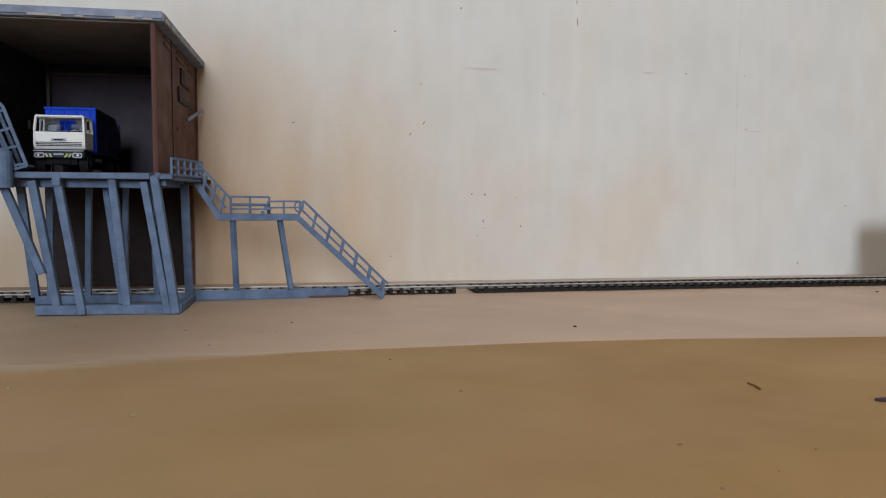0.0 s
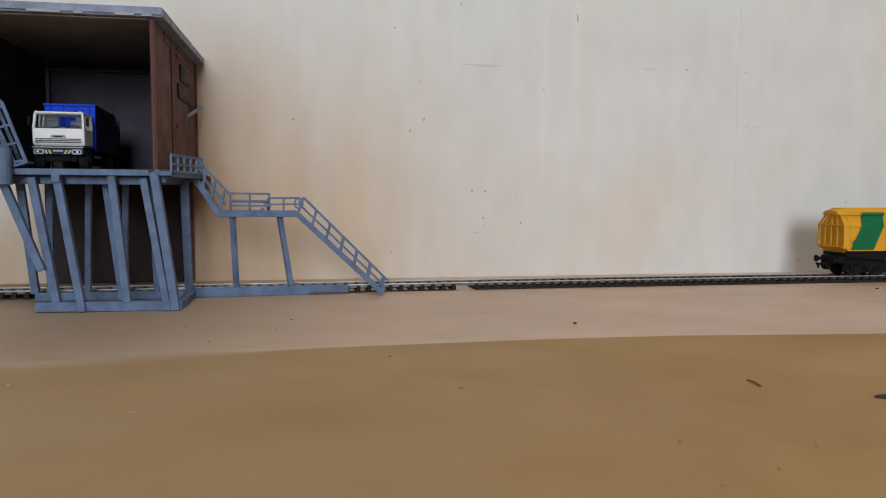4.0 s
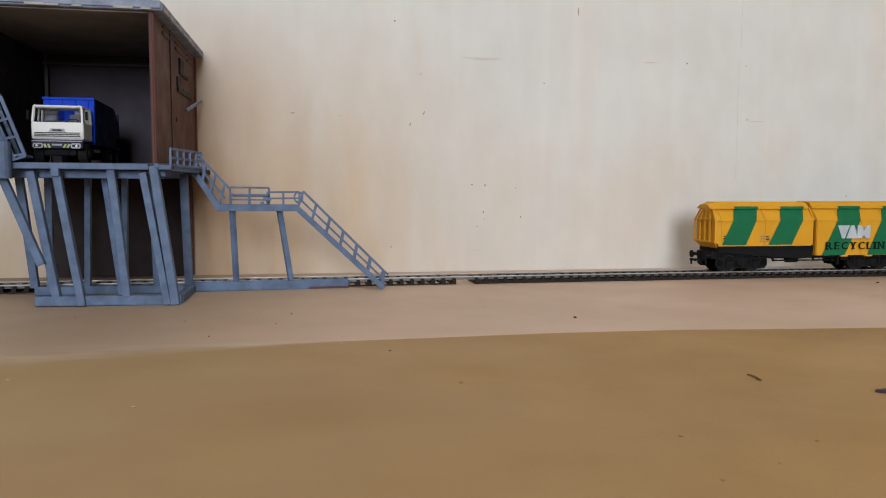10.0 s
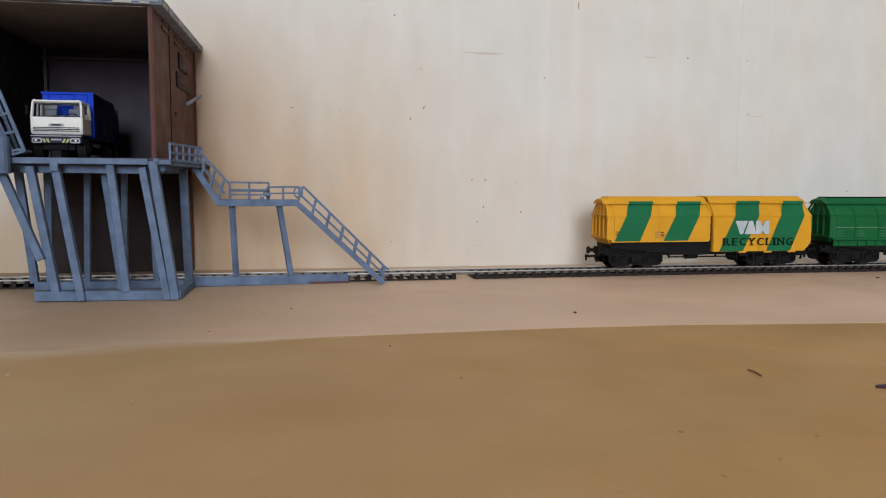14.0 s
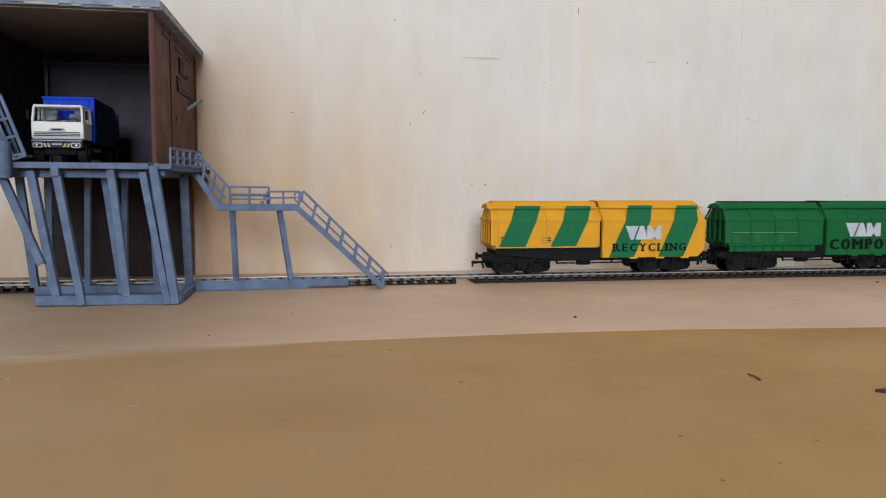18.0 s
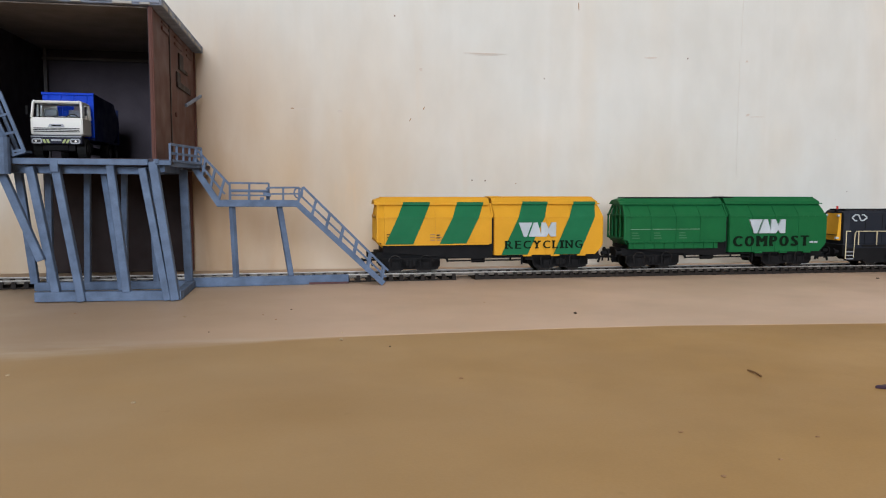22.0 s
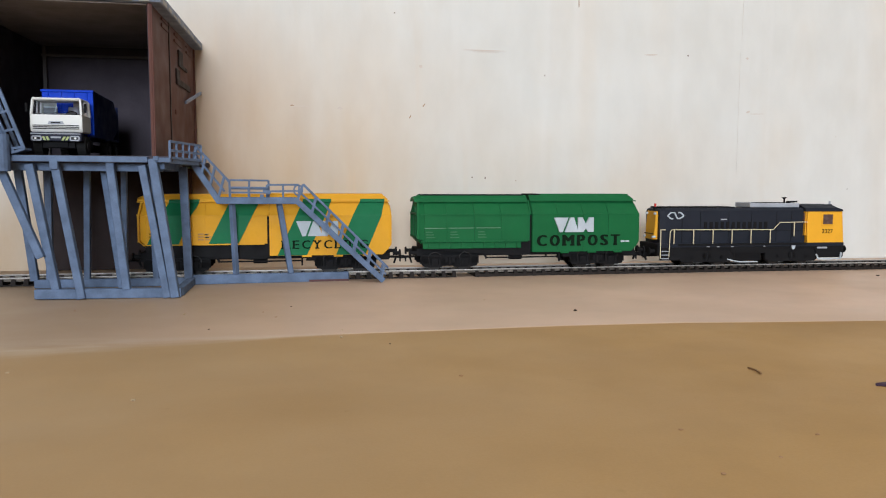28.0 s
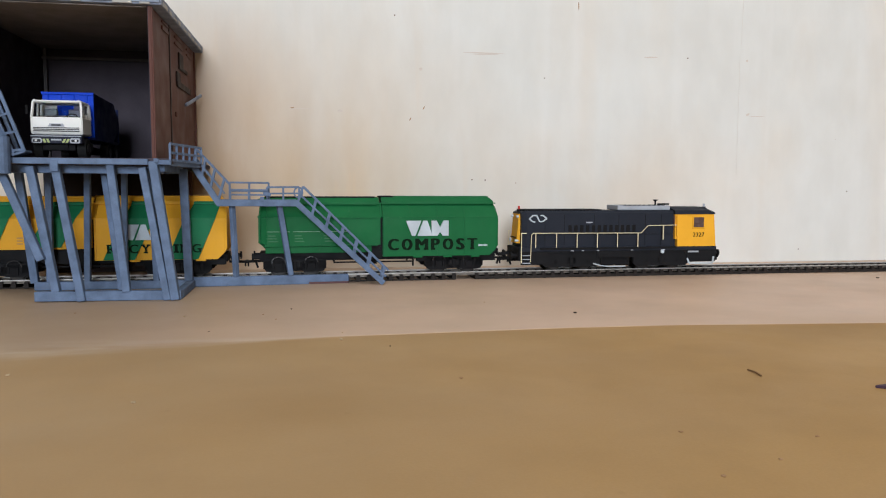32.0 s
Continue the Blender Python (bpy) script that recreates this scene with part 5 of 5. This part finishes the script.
    for y in (-0.0075, 0.0075):
        part("front_window", block(0.0594, 0.0606, y - 0.0050, y + 0.0050, 0.0300, 0.0385), M_DARKGLASS, cab)
    lettering("number", "2327", M_PRINTBLACK, cab, 0.0433, 0.0521, -cw - 0.00005, 0.0240, 0.0270, "black running number", 0.008)
    # marker lamps
    for x, z in ((-0.0815, 0.0424), (0.0588, 0.0440)):
        base = part("lamp_base", block(x - 0.0012, x + 0.0012, -0.0032, -0.0008, z - 0.0012, z + 0.0010, 0.0003), M_BLACK, L)
        part("lens", rod((x, -0.002, z + 0.0010), (x, -0.002, z + 0.0032), 0.0008, 10), M_RED if x < 0 else M_RADIATOR, base)
    # handrails, posts and steps
    for s in (-1, 1):
        y = s * 0.0163
        rail = [(-0.0770, 0.0078), (-0.0765, 0.0260), (-0.0752, 0.0274), (0.0036, 0.0270), (0.0086, 0.0322), (0.0306, 0.0324)]
        bm = bm_new()
        for a, b in zip(rail, rail[1:]):
            rod((a[0], y, a[1]), (b[0], y, b[1]), 0.00026, 6, bm=bm)
        hr = part("handrail", bm, M_LINE, L, "thin cream handrail")
        for x, z in ((-0.0735, 0.0273), (-0.0586, 0.0272), (-0.0437, 0.0271), (-0.0289, 0.0271), (-0.0140, 0.0270), (0.0012, 0.0270)):
            part("post", bar((x, y, 0.0172), (x, y, z), 0.0005, 0.0005, up=(1, 0, 0)), M_LINE, hr)
        part("post", bar((0.0202, y, 0.0222), (0.0202, y, 0.0322), 0.0006, 0.0006, up=(1, 0, 0)), M_LINE, hr)
        part("grab_rail", bar((-0.0836, y, 0.0070), (-0.0836, y, 0.0276), 0.0005, 0.0005, up=(1, 0, 0)), M_LINE, L)
        part("grab_rail", bar((-0.0839, y, 0.0274), (-0.0800, y, 0.0274), 0.0005, 0.0005), M_LINE, L)
        for z in (0.0066, 0.0092, 0.0118):
            part("step", block(-0.0826, -0.0772, s * 0.0158 - 0.0010, s * 0.0158 + 0.0010, z, z + 0.0005), M_RADIATOR, L)
        for x, w in ((-0.0480, 0.0020), (-0.0400, 0.0016), (-0.0290, 0.0016), (-0.0035, 0.0012), (0.0190, 0.0030)):
            part("filler_cap", block(x, x + w, s * 0.0158 - 0.0006, s * 0.0158 + 0.0006, 0.0147, 0.0153), M_RADIATOR, L)
        part("white_cap", rod((0.0200, s * 0.0150, 0.0138), (0.0200, s * 0.0166, 0.0138), 0.0013, 12), M_SILVER, L)
        part("label_plate", block(0.0400, 0.0480, s * 0.0155 - 0.0003, s * 0.0155 + 0.0003, 0.0128, 0.0140), M_RADIATOR, L)
    tank = part("fuel_tank", block(-0.0255, -0.0030, -0.0130, 0.0130, 0.0040, 0.0146, 0.0008), M_BLACK, L, "black fuel tank between the bogies")
    for x in (-0.0245, -0.0040):
        part("tank_strap", block(x - 0.0004, x + 0.0004, -0.0133, 0.0133, 0.0048, 0.0148), M_DARKMETAL, tank)
    # the railway's mark: a plain ring with pointed ends and a slanting middle
    mk = bm_new()
    y = -hw - 0.0003
    for pts in ([(-0.0772, 0.0372), (-0.0746, 0.0394), (-0.0720, 0.0394), (-0.0698, 0.0352), (-0.0677, 0.0352), (-0.0648, 0.0372)],
                [(-0.0772, 0.0372), (-0.0746, 0.0350), (-0.0730, 0.0350)], [(-0.0648, 0.0372), (-0.0674, 0.0394), (-0.0692, 0.0394)]):
        for a, b in zip(pts, pts[1:]):
            bar((a[0], y, a[1]), (b[0], y, b[1]), 0.0004, 0.0009, bm=mk)
    part("mark_shape", mk, M_SILVER, hood, "white angular mark")
    for x in (-0.0470, 0.0200):
        bg = bogie(L, x, 0.0230, 0.0425, 0.0130, 0.0050, 0.0055, False)
        for s in (-1, 1):
            part("side_plate", prism([(x - 0.0210, 0.0042), (x - 0.0185, 0.0026), (x + 0.0185, 0.0026), (x + 0.0210, 0.0042), (x + 0.0210, 0.0136), (x - 0.0210, 0.0136)], s * 0.0140 - 0.0006, s * 0.0140 + 0.0006), M_BLACK, bg)
    ends(L, -0.0845, -1, 0.0118)
    ends(L, 0.0612, 1, 0.0118)
    part("buffer_beam", block(-0.0850, -0.0836, -0.0150, 0.0150, 0.0085, 0.0172, 0.0003), M_BLACK, L)
    part("buffer_beam", block(0.0608, 0.0622, -0.0150, 0.0150, 0.0065, 0.0172, 0.0003), M_BLACK, L)
    lower(L, 0.0012)
    return L


loco = locomotive()


# ---- movement: the locomotive pushes both wagons along the track ----
WAY = ((0, 0.4456), (1, 0.4292), (2, 0.4128), (3, 0.3964), (4, 0.3803), (5, 0.3640), (6, 0.3474), (7, 0.3290), (8, 0.3121), (9, 0.2933), (10, 0.2763),
       (11, 0.2574), (12, 0.2368), (13, 0.2155), (14, 0.1942), (15, 0.1735), (16, 0.1522), (17, 0.1312), (18, 0.1105), (19, 0.0900), (20, 0.0722),
       (21, 0.0520), (22, 0.0328), (23, 0.0102), (24, -0.0138), (25, -0.0412), (26, -0.0645), (27, -0.0886), (28, -0.1142), (29, -0.1394), (30, -0.1640),
       (31, -0.1900), (32, -0.2165))


def way(t):
    return float(np.interp(t, [a for a, _ in WAY], [b for _, b in WAY]))


def on_rails(s, b0, b1):
    """Pose of a vehicle whose origin lies at s and whose bogies run at s + b0 and s + b1."""
    a, b = on_track(s + b0), on_track(s + b1)
    d = (b - a).normalized()
    o = a - d * b0
    return pose(o.x, o.y, RAIL, 0, 0, math.degrees(math.atan2(d.y, d.x)))


def motions():
    def slack(t):                               # the leading wagon jerks a little in its couplings on the last stretch
        return float(np.interp(t, (0, 26, 28, 29, 30, 31, 32), (0, 0, -0.0009, -0.0014, 0.0010, -0.0033, -0.0028)))
    for ob, lead, b0, b1 in ((yellow_wagon, 0.0, -0.0575, 0.0475), (green_wagon, 0.1738, -0.0575, 0.0475), (loco, 0.3516, -0.047, 0.020)):
        walk(ob, [(i * 0.5, on_rails(way(i * 0.5) + lead + (slack(i * 0.5) if lead == 0 else 0.0), b0, b1)) for i in range(65)])
    for ob, x, r in turning:
        rows = []
        for i in range(161):
            t = i * 0.2
            rows.append((t, pose(x, 0, r) @ Matrix.Rotation((way(t) - way(0)) / r, 4, "Y")))
        walk(ob, rows)


motions()
